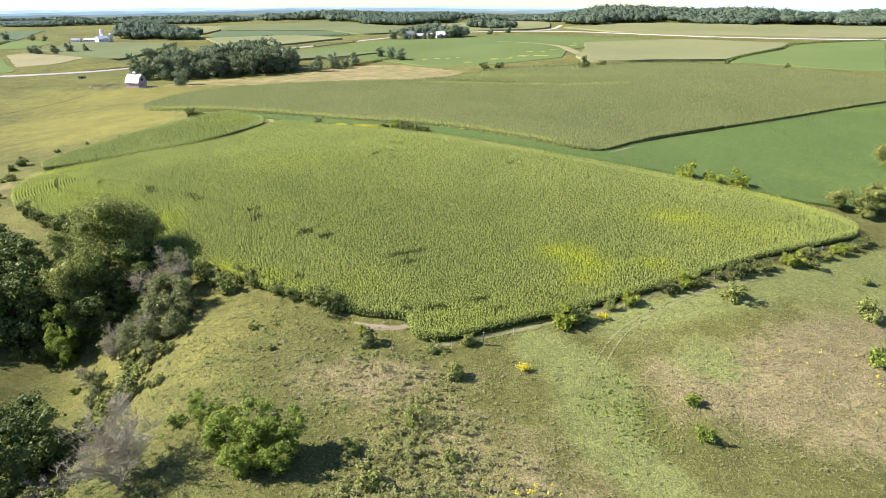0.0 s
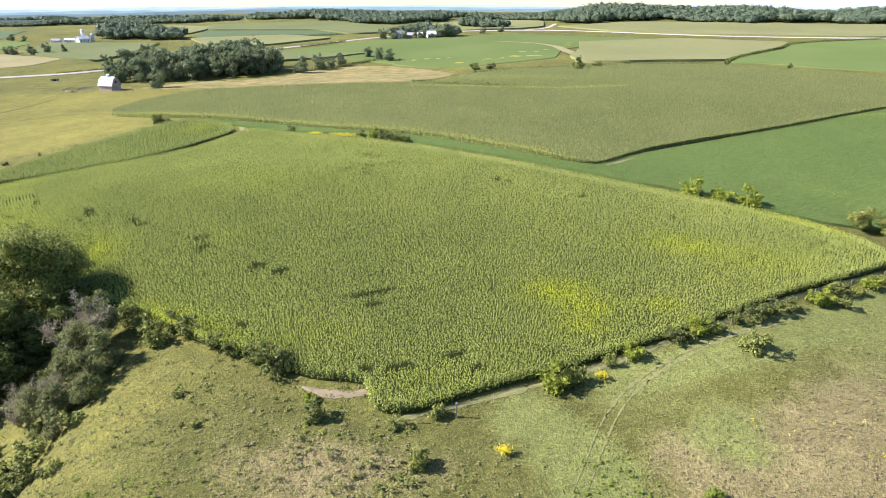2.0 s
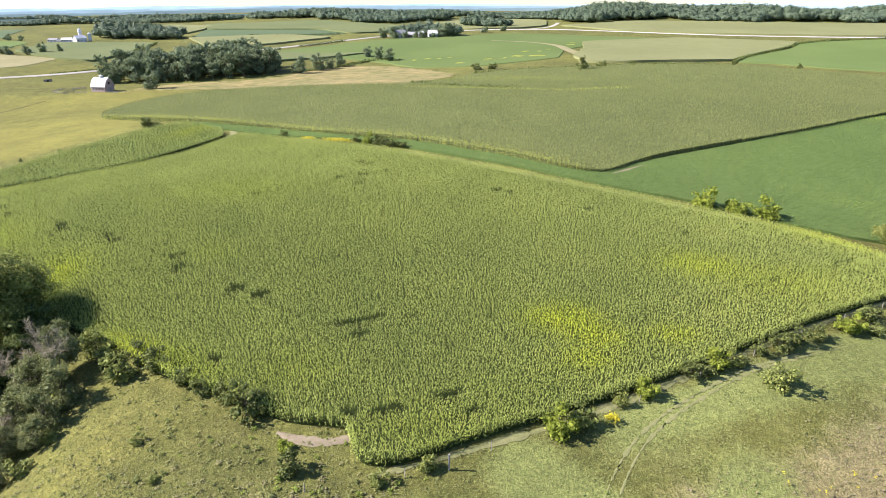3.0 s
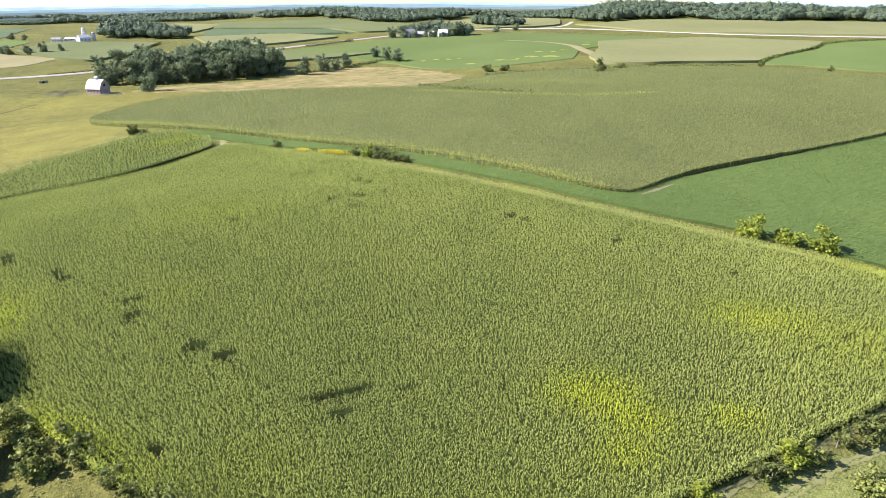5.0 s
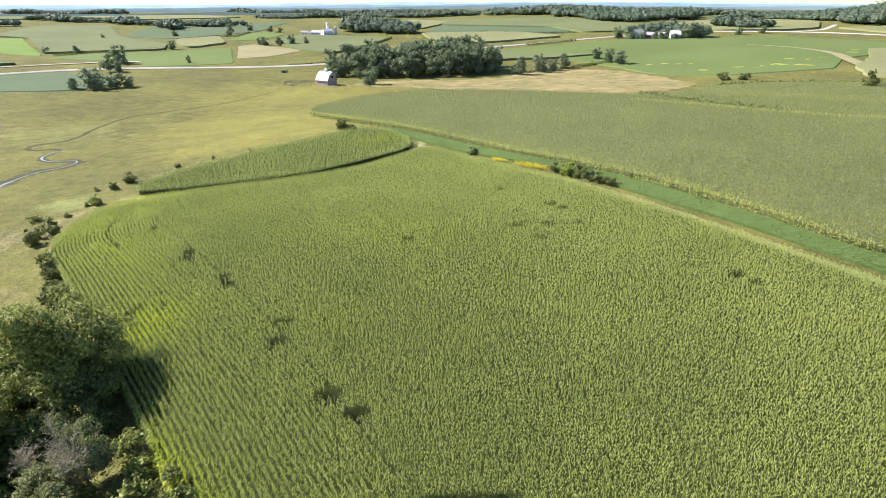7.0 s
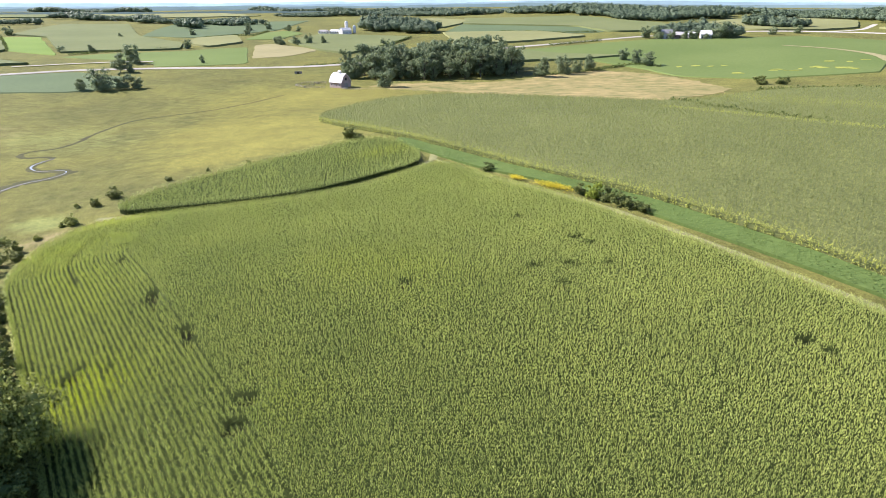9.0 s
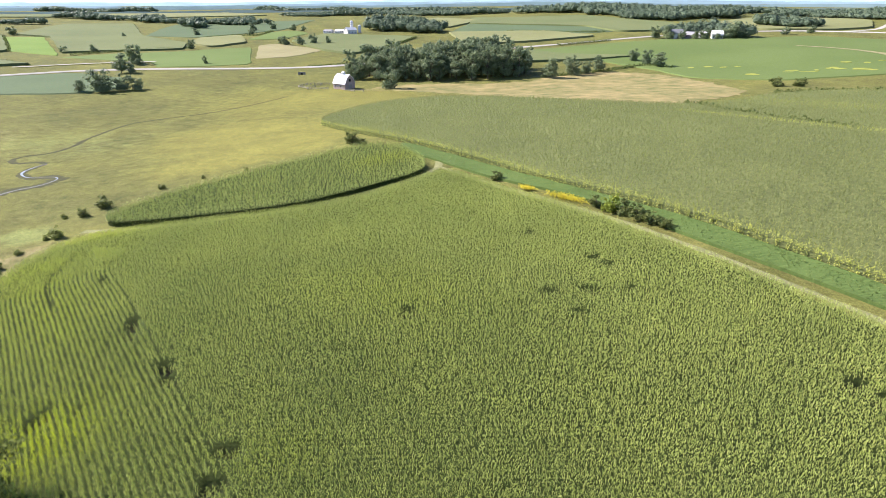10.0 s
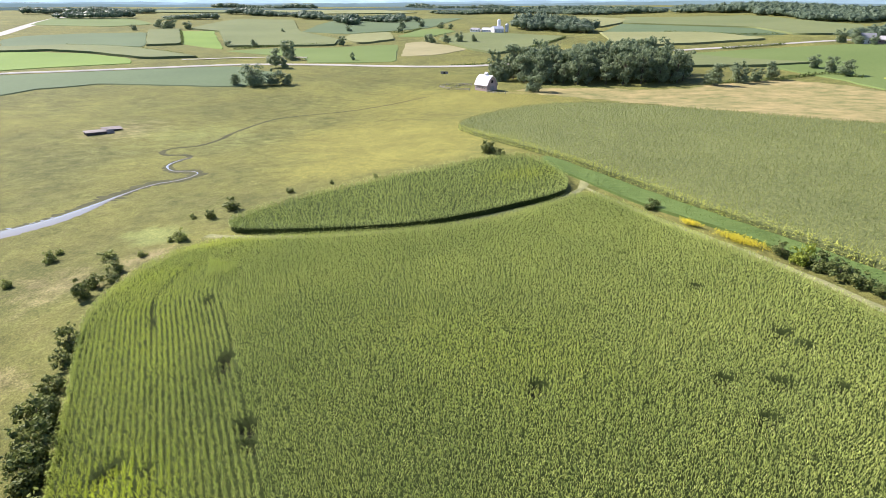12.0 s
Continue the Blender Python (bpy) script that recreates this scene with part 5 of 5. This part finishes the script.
def hedge(line, hgt, label):
    """An uneven line of tall weeds and shrubs between two fields."""
    p = spaced(rounded(line, 2, False), 1.6)
    p = np.repeat(p, 14, 0) + rng.normal(0, 0.9, (len(p) * 14, 2))
    d = rng.normal(size=(len(p), 3)) + [0, 0, 0.4]
    d /= np.linalg.norm(d, axis=1)[:, None]
    z = height(*p.T) + hgt * rng.uniform(0.1, 1.0, len(p)) * rng.uniform(0.5, 1.2, len(p))
    V, F = leaf_cards(np.column_stack([p, z]), d, rng.uniform(0.35, 0.8, len(p)))
    return link("hedge", fast_mesh("hedge", V, [F], M_TREE_DARK), label=label, category="hedge", kind="stuff")


for line in ([(-552, 543), (-543, 574), (-522, 600), (-498, 633)], [(-557, 721), (-544, 773), (-514, 769), (-541, 834)], [(223, 521), (256, 571), (321, 632), (353, 678), (457, 700)], [(-300, 671), (-308, 753), (-315, 790)], [(-110, 552), (-90, 572), (-72, 590), (-50, 622), (-30, 606)], [(29, 470), (60, 485), (97, 480), (140, 492), (200, 492)], [(-140, 730), (-100, 775)],
             [(-10, 412), (-6, 407), (14, 377), (31, 360), (45, 347)], [(-300, 552), (-260, 590), (-225, 655)], [(-235, 880), (-160, 862), (-120, 880)], [(-524, 479), (-573, 486), (-650, 487), (-705, 459)], [(-634, 541), (-700, 587), (-778, 638)]):
    hedge(line, 2.2, "dark weedy hedge line between fields")


# ---------------------------------------------------------------- buildings
def part(name, bm, material, parent, label=""):
    me = bpy.data.meshes.new(name)
    bm.to_mesh(me)
    bm.free()
    me.materials.append(material)
    return link(name, me, parent, label)


def box(x0, x1, y0, y1, z0, z1, bevel=0.0):
    bm = bmesh.new()
    bmesh.ops.create_cube(bm, size=1)
    for v in bm.verts:
        v.co = Vector((x0 if v.co.x < 0 else x1, y0 if v.co.y < 0 else y1, z0 if v.co.z < 0 else z1))
    if bevel:
        bmesh.ops.bevel(bm, geom=bm.edges[:], offset=bevel, segments=1, affect="EDGES")
    return bm


def prism(profile, x0, x1):
    """A profile in y, z drawn out along x."""
    bm = bmesh.new()
    a = [bm.verts.new((x0, y, z)) for y, z in profile]
    b = [bm.verts.new((x1, y, z)) for y, z in profile]
    bm.faces.new(a[::-1])
    bm.faces.new(b)
    for i in range(len(a)):
        j = (i + 1) % len(a)
        bm.faces.new((a[i], a[j], b[j], b[i]))
    bmesh.ops.recalc_face_normals(bm, faces=bm.faces[:])
    return bm


def ring_can(r0, r1, z0, z1, sides=16):
    bm = bmesh.new()
    bmesh.ops.create_cone(bm, cap_ends=True, segments=sides, radius1=r0, radius2=r1, depth=z1 - z0)
    bmesh.ops.translate(bm, vec=(0, 0, (z0 + z1) / 2), verts=bm.verts[:])
    return bm


def make_barn():
    ob = tagged(new("barn"), "old gambrel barn with pale metal roof and faded boards", "barn")
    L, W = 6.2, 5.2
    wall = [(-W, -0.5), (W, -0.5), (W, 4.2), (W * 0.62, 8.3), (0, 10.6), (-W * 0.62, 8.3), (-W, 4.2)]
    part("wall", prism(wall, -L, L), M_BARNWALL, ob, "faded red and white boards")
    for s in (-1, 1):
        for (ya, za), (yb, zb) in (((W + 0.5, 3.75), (W * 0.62, 8.4)), ((W * 0.62, 8.4), (0, 10.8))):
            part("roof_panel", prism([(s * ya, za), (s * yb, zb), (s * yb, zb + 0.18), (s * ya, za + 0.18)], -L - 0.5, L + 0.5), M_METALROOF, ob, "pale metal roofing")
    cup = part("cupola", box(-0.9, 0.9, -0.9, 0.9, 10.3, 12.0), M_WHITE, ob, "white cupola")
    part("cupola_roof", prism([(-1.2, 12.0), (1.2, 12.0), (0, 12.9)], -1.2, 1.2), M_METALROOF, cup)
    part("door", box(L - 0.05, L + 0.08, -1.8, 1.8, -0.2, 3.4), M_WOOD, ob, "weathered sliding door")
    part("hay_door", box(L - 0.05, L + 0.08, -1.0, 1.0, 5.6, 7.6), M_DARKOPEN, ob, "dark loft opening")
    for x in (-4, -1.4, 1.4, 4):
        win = part("window", box(x - 0.45, x + 0.45, -W - 0.07, -W + 0.05, 1.4, 2.5), M_DARKOPEN, ob, "small dark window")
        part("window_frame", box(x - 0.6, x + 0.6, -W - 0.05, -W + 0.02, 1.25, 2.65), M_WHITE, win)
    return ob


barn = make_barn()
barn.matrix_world = pose(-218.5, 467, float(height(-218.5, 467)), 0, 0, -14) @ Matrix.Diagonal((0.84, 0.84, 0.82, 1))


def make_fence(points, label, rails=2):
    ob = tagged(new("fence"), label, "fence")
    pts = spaced(points, 2.6)
    for i, (x, y) in enumerate(pts):
        z = float(height(x, y))
        bm = box(x - 0.09, x + 0.09, y - 0.09, y + 0.09, z - 0.3, z + 1.45)
        part("post", bm, M_WOOD, ob)
        if i:
            x0, y0 = pts[i - 1]
            for k in range(rails):
                z0 = float(height(x0, y0))
                V, F = tube([(x0, y0, z0 + 0.6 + 0.6 * k), ((x + x0) / 2, (y + y0) / 2, (z + z0) / 2 + 0.57 + 0.6 * k), (x, y, z + 0.6 + 0.6 * k)], [0.08] * 3, 4)
                link("rail", fast_mesh("rail", V, [F], M_WOOD), ob)
    return ob


make_fence([(-226, 460), (-238, 456), (-250, 462), (-250, 474), (-236, 478)], "weathered board fence of the barnyard")
make_fence([(-240, 458), (-240, 476)], "weathered board fence of the barnyard")
make_fence([(-212, 458), (-204, 455), (-199, 457)], "broken pale board fence beside the barn")


def wire_fence(points):
    ob = tagged(new("wire_fence"), "thin wire fence on wooden posts by the corn", "fence")
    pts = spaced(points, 11.0)
    zs = [float(height(x, y)) for x, y in pts]
    for (x, y), z in zip(pts, zs):
        h = 1.3 + rng.uniform(-0.1, 0.15)
        V, F = tube([(x, y, z - 0.3), (x + rng.normal(0, 0.03), y, z + h)], [0.06, 0.05], 6)
        link("post", fast_mesh("post", V, [F], M_WOOD), ob)
    for k in range(3):
        V, F = tube([(x, y, z + 0.4 + 0.35 * k) for (x, y), z in zip(pts, zs)], [0.008] * len(pts), 3)
        link("wire", fast_mesh("wire", V, [F], M_DARKWOOD), ob)
    return ob


wire_fence([(-10, 90.5), (-1.5, 92), (6.8, 95.8), (13, 98.9), (19.5, 101.2), (31.8, 107.1), (43.6, 113.2), (55, 119.2), (71, 128), (87, 136.6), (97, 142)])


def fence_post(x, y, h):
    ob = tagged(new("fence_post"), "tall pale weathered corner post of the fence", "post")
    z = float(height(x, y))
    part("post", box(x - 0.11, x + 0.11, y - 0.11, y + 0.11, z - 0.4, z + h, 0.02), M_WOOD, ob)
    part("cap", box(x - 0.13, x + 0.13, y - 0.13, y + 0.13, z + h - 0.02, z + h + 0.06, 0.02), M_WOOD, ob, "pale flat cap")
    return ob


fence_post(6.8, 94.9, 2.3)


def make_culvert():
    ob = tagged(new("culvert"), "small pale stone culvert with a dark opening under the road", "culvert")
    part("headwall", prism([(-0.5, -0.5), (0.5, -0.5), (0.5, 2.6), (-0.5, 2.9)], -4.5, 4.5), M_WOOD, ob, "pale stone headwall")
    arch = [(-1.4, 0.0), (1.4, 0.0), (1.4, 1.2), (1.0, 1.9), (0.0, 2.2), (-1.0, 1.9), (-1.4, 1.2)]
    bm = bmesh.new()
    front, back = [bm.verts.new((x, -0.56, z)) for x, z in arch], [bm.verts.new((x, -0.4, z)) for x, z in arch]
    bm.faces.new(front)
    bm.faces.new(back[::-1])
    for i in range(len(arch)):
        k = (i + 1) % len(arch)
        bm.faces.new((front[i], back[i], back[k], front[k]))
    bmesh.ops.recalc_face_normals(bm, faces=bm.faces[:])
    part("opening", bm, M_DARKOPEN, ob, "dark arched opening")
    return ob


culvert = make_culvert()
culvert.matrix_world = pose(-282, 514, float(height(-282, 514)), 0, 0, 30) @ Matrix.Diagonal((0.6, 0.6, 0.6, 1))


def make_house(l, w, h, roof, wall_mat, roof_mat, label, kind="house", windows=3):
    ob = tagged(new(kind), label, kind)
    part("wall", prism([(-w / 2, -0.6), (w / 2, -0.6), (w / 2, h), (0, h + roof), (-w / 2, h)], -l / 2, l / 2), wall_mat, ob)
    for s in (-1, 1):
        part("roof", prism([(s * (w / 2 + 0.5), h - 0.35), (0, h + roof + 0.05), (0, h + roof + 0.3), (s * (w / 2 + 0.5), h - 0.1)], -l / 2 - 0.4, l / 2 + 0.4), roof_mat, ob)
    for i in range(windows):
        x = -l / 2 + l * (i + 0.5) / windows
        win = part("window", box(x - 0.5, x + 0.5, -w / 2 - 0.06, -w / 2 + 0.04, 1.0, 2.4), M_DARKOPEN, ob)
        part("sill", box(x - 0.62, x + 0.62, -w / 2 - 0.14, -w / 2 + 0.02, 0.88, 0.98), M_WHITE, win)
    part("door", box(l / 2 - 0.04, l / 2 + 0.06, -0.5, 0.5, -0.1, 2.0), M_WOOD, ob)
    return ob


for x, y, l, w, h, rf, wm, rm, turn, label, kind, win in (
    (-40, 800, 11, 8, 5.5, 3.2, M_WHITE, M_GREYROOF, 20, "white two-storey farmhouse among trees", "house", 3),
    (-27, 806, 9, 7, 3.5, 2.6, M_BARNWALL, M_GREYROOF, -30, "faded red farm shed by trees", "shed", 2),
    (-3, 803, 10, 8, 4.5, 3.2, M_WHITE, M_METALROOF, 10, "white barn with a pale metal roof", "barn", 3),
    (-16, 812, 7, 6, 3.5, 2.2, M_WHITE, M_METALROOF, -10, "small white farm building", "shed", 2),
    (-436, 832, 15, 8, 2.6, 1.7, M_WHITE, M_METALROOF, 5, "long white dairy shed", "shed", 5),
    (-420, 826, 13, 8, 4.5, 2.6, M_WHITE, M_METALROOF, 60, "white dairy barn with a metal roof", "barn", 3),
    (-452, 828, 12, 7, 2.6, 1.6, M_WHITE, M_GREYROOF, -8, "low white farm shed", "shed", 3),
):
    house = make_house(l, w, h, rf, wm, rm, label, kind, win)
    house.matrix_world = pose(x, y, float(height(x, y)), 0, 0, turn)


def make_silo(r, h):
    ob = tagged(new("silo"), "tall pale concrete silo with domed cap", "silo")
    part("shell", ring_can(r, r, -0.5, h, 24), M_WHITE, ob)
    part("dome", ring_can(r * 1.05, r * 0.35, h, h + r * 0.7, 24), M_METALROOF, ob, "pale metal dome")
    for k in range(6):
        part("hoop", ring_can(r + 0.06, r + 0.06, h * (k + 0.5) / 6, h * (k + 0.5) / 6 + 0.2, 24), M_RUST, ob)
    return ob


silo = make_silo(2.1, 13)
silo.matrix_world = pose(-425, 838, float(height(-425, 838)))
silo_small = make_silo(2.0, 8)
silo_small.matrix_world = pose(-415, 840, float(height(-415, 840)))


def make_shed_wreck():
    ob = tagged(new("collapsed_shed"), "collapsed low shed with pale rusted roof in the pasture", "ruin")
    for x0, x1, y0, y1, front, back in ((-6.5, 3.5, -2.2, 1.8, 1.0, 1.2), (2.0, 9.5, 2.2, 5.4, 0.9, 1.5)):
        part("wall", prism([(y0, -0.4), (y1, -0.4), (y1, back), (y0, front)], x0, x1), M_DARKWOOD, ob, "dark weathered boards")
        part("roof", prism([(y0 - 0.4, front - 0.02), (y1 + 0.4, back + 0.1), (y1 + 0.4, back + 0.27), (y0 - 0.4, front + 0.15)], x0 - 0.5, x1 + 0.5), M_RUST, ob, "pale rusted roof sheets")
    part("fallen_panel", prism([(-3.2, 0.1), (-1.6, 1.6), (-1.6, 1.75), (-3.2, 0.25)], 1.5, 4.8), M_RUST, ob, "fallen roof sheet")
    return ob


wreck = make_shed_wreck()
wreck.matrix_world = pose(-300, 269, float(height(-300, 269)), 0, 2, 78)


# ---------------------------------------------------------------- meadow growth
def tufts(name, n, region, per, hgt, width, reach, mat, lush, label, keep=None):
    x0, x1, y0, y1 = region
    xy = np.column_stack([rng.uniform(x0, x1, n), rng.uniform(y0, y1, n)])
    ok = ~inside(edge_a, *xy.T) & (from_line(np.vstack([edge_a, edge_a[:1]]), *xy.T) > 0.4)
    if keep is not None:
        ok &= keep(*xy.T) > rng.random(n)
    xy = xy[ok]
    pos = np.column_stack([xy, height(*xy.T) - 0.03])
    V, q, t = leaf_plants(pos, rng.uniform(0.5, 1.4, len(xy)) ** 1.3, per, 0.6, width, 0.0, hgt, reach, 0.3)
    tone_v = np.repeat(np.clip(lush(*xy.T) * rng.uniform(0.6, 1.3, len(xy)), 0, 1), per * 4)
    return link(name, fast_mesh(name, V, [q, t], mat, False, {"lush": tone_v}), label=label, category="grass", kind="stuff")


def lushness(x, y):
    return ground_tints(x, y)["lush"]


tufts("meadow_grass", 70000, (-78, 125, 40, 150), 3, 0.04, 0.1, 0.24, M_GRASS, lushness, "dry and green meadow grass tufts")
tufts("meadow_weeds", 24000, (-78, 125, 40, 150), 5, 0.18, 0.14, 0.26, M_WEED, lambda x, y: ground_tints(x, y)["dry"], "tall weeds in the meadow", lambda x, y: 0.25 + ground_tints(x, y)["dry"] * 0.75 - lushness(x, y) * 0.2)
tufts("weed_clumps", 9000, (-78, 125, 40, 150), 8, 0.14, 0.13, 0.42, M_WEED, lambda x, y: 0.3 + ground_tints(x, y)["dry"], "coarse brown and green weed clumps", lambda x, y: 0.1 + 0.75 * ground_tints(x, y)["dry"] + 0.45 * blob(x, y, -25, 85, 26, 18) - lushness(x, y) * 0.5)
tufts("scrub_weeds", 2600, (-16, 16, 56, 90), 14, 0.75, 0.16, 0.5, M_WEED, lambda x, y: 0.25 * ground_tints(x, y)["dry"], "tall brown and green scrubby weeds", lambda x, y: 0.9 * blob(x, y, -3, 69, 6, 10) + 0.5 * blob(x, y, 4, 61, 7, 4) + 0.4 * blob(x, y, -10, 62, 5, 5) + 0.25 * blob(x, y, -8, 86, 8, 4))
tufts("brush", 1500, (-56, 12, 54, 84), 16, 0.8, 0.15, 0.42, M_BUSH_DARK, lushness, "dark low brush among the weeds", lambda x, y: 0.5 * blob(x, y, -3, 66, 5, 9) + 0.9 * blob(x, y, -46, 62, 7, 7) + 0.7 * blob(x, y, -35, 66, 5, 6))
tufts("tussocks", 1500, (-56, 8, 58, 114), 12, 0.32, 0.13, 0.4, M_BUSH_DARK, lushness, "dark green grass tussocks on the slope", lambda x, y: 0.35 * blob(x, y, -36, 92, 20, 16, 60) + 0.3 * blob(x, y, -12, 86, 14, 8) + 0.25 * blob(x, y, -30, 70, 14, 10))
tufts("light_tussocks", 1500, (-56, 8, 58, 114), 10, 0.3, 0.13, 0.42, M_TREE_LIGHT, lushness, "light green weed tussocks on the slope", lambda x, y: 0.35 * blob(x, y, -32, 78, 16, 8, 40) + 0.25 * blob(x, y, -14, 96, 12, 6) + 0.25 * blob(x, y, -2, 92, 9, 4, 20))
tufts("leafy_weeds", 1300, (18, 36, 66, 92), 6, 0.2, 0.2, 0.26, M_TREE_LIGHT, lushness, "patch of bright broad-leaved weeds", lambda x, y: blob(x, y, 26.5, 78.5, 4, 8, 10))
for gx, gy, rx, ry, turn, n in ((13, 88, 0.9, 0.7, 0, 60), (-41, 257, 2.5, 1.2, -30, 150), (-30, 251, 5.5, 1.6, -30, 420), (60, 93, 13, 5, 0, 14), (66, 80, 4, 2, 0, 8), (29, 104.5, 1.2, 0.8, 0, 50), (72, 88, 3, 2, 0, 14), (10, 62, 5, 2, 0, 14)):
    p = rng.normal(0, 0.5, (n, 2)) * [rx, ry]
    c, s = math.cos(radians(turn)), math.sin(radians(turn))
    xy = np.column_stack([gx + p[:, 0] * c - p[:, 1] * s, gy + p[:, 0] * s + p[:, 1] * c])
    V, q, t = leaf_plants(np.column_stack([xy, height(*xy.T)]), rng.uniform(0.7, 1.3, n), 6, 0.3, 0.16, 0.4, 0.8, 0.3)
    link("goldenrod", fast_mesh("goldenrod", V, [q, t], M_FLOWER), label="yellow flowering goldenrod clump", category="wildflower", kind="stuff")

for ob in PROTOS:
    remove(ob)


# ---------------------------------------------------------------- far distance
# Aerial haze goes into the ridges' bluish colour and a faint glow.
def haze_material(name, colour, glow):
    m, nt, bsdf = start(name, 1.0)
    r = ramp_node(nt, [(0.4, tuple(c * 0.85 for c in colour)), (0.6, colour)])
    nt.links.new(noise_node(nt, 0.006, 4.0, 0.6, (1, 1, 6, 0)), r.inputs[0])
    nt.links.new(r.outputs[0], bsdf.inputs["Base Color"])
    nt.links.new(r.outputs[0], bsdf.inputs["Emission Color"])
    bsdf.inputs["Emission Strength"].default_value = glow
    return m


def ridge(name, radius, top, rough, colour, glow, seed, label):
    """A far ridge strip round the horizon, with haze painted into its colour."""
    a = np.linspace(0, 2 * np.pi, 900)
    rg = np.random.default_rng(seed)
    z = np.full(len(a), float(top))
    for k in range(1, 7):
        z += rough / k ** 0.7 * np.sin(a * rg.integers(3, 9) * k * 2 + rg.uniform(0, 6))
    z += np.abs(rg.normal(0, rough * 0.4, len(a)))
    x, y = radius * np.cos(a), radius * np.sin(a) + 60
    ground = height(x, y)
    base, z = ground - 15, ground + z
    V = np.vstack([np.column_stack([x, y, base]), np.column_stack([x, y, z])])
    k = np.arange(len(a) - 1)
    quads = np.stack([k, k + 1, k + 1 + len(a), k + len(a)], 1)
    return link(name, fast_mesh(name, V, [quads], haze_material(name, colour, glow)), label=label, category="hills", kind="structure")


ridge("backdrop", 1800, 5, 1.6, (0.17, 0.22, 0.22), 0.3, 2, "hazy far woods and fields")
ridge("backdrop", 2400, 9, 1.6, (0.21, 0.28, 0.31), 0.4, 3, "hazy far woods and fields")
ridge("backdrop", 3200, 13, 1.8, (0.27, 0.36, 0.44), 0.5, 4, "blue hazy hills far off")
ridge("backdrop", 4300, 18, 2.0, (0.36, 0.47, 0.60), 0.6, 5, "hills on the horizon paled by painted haze")
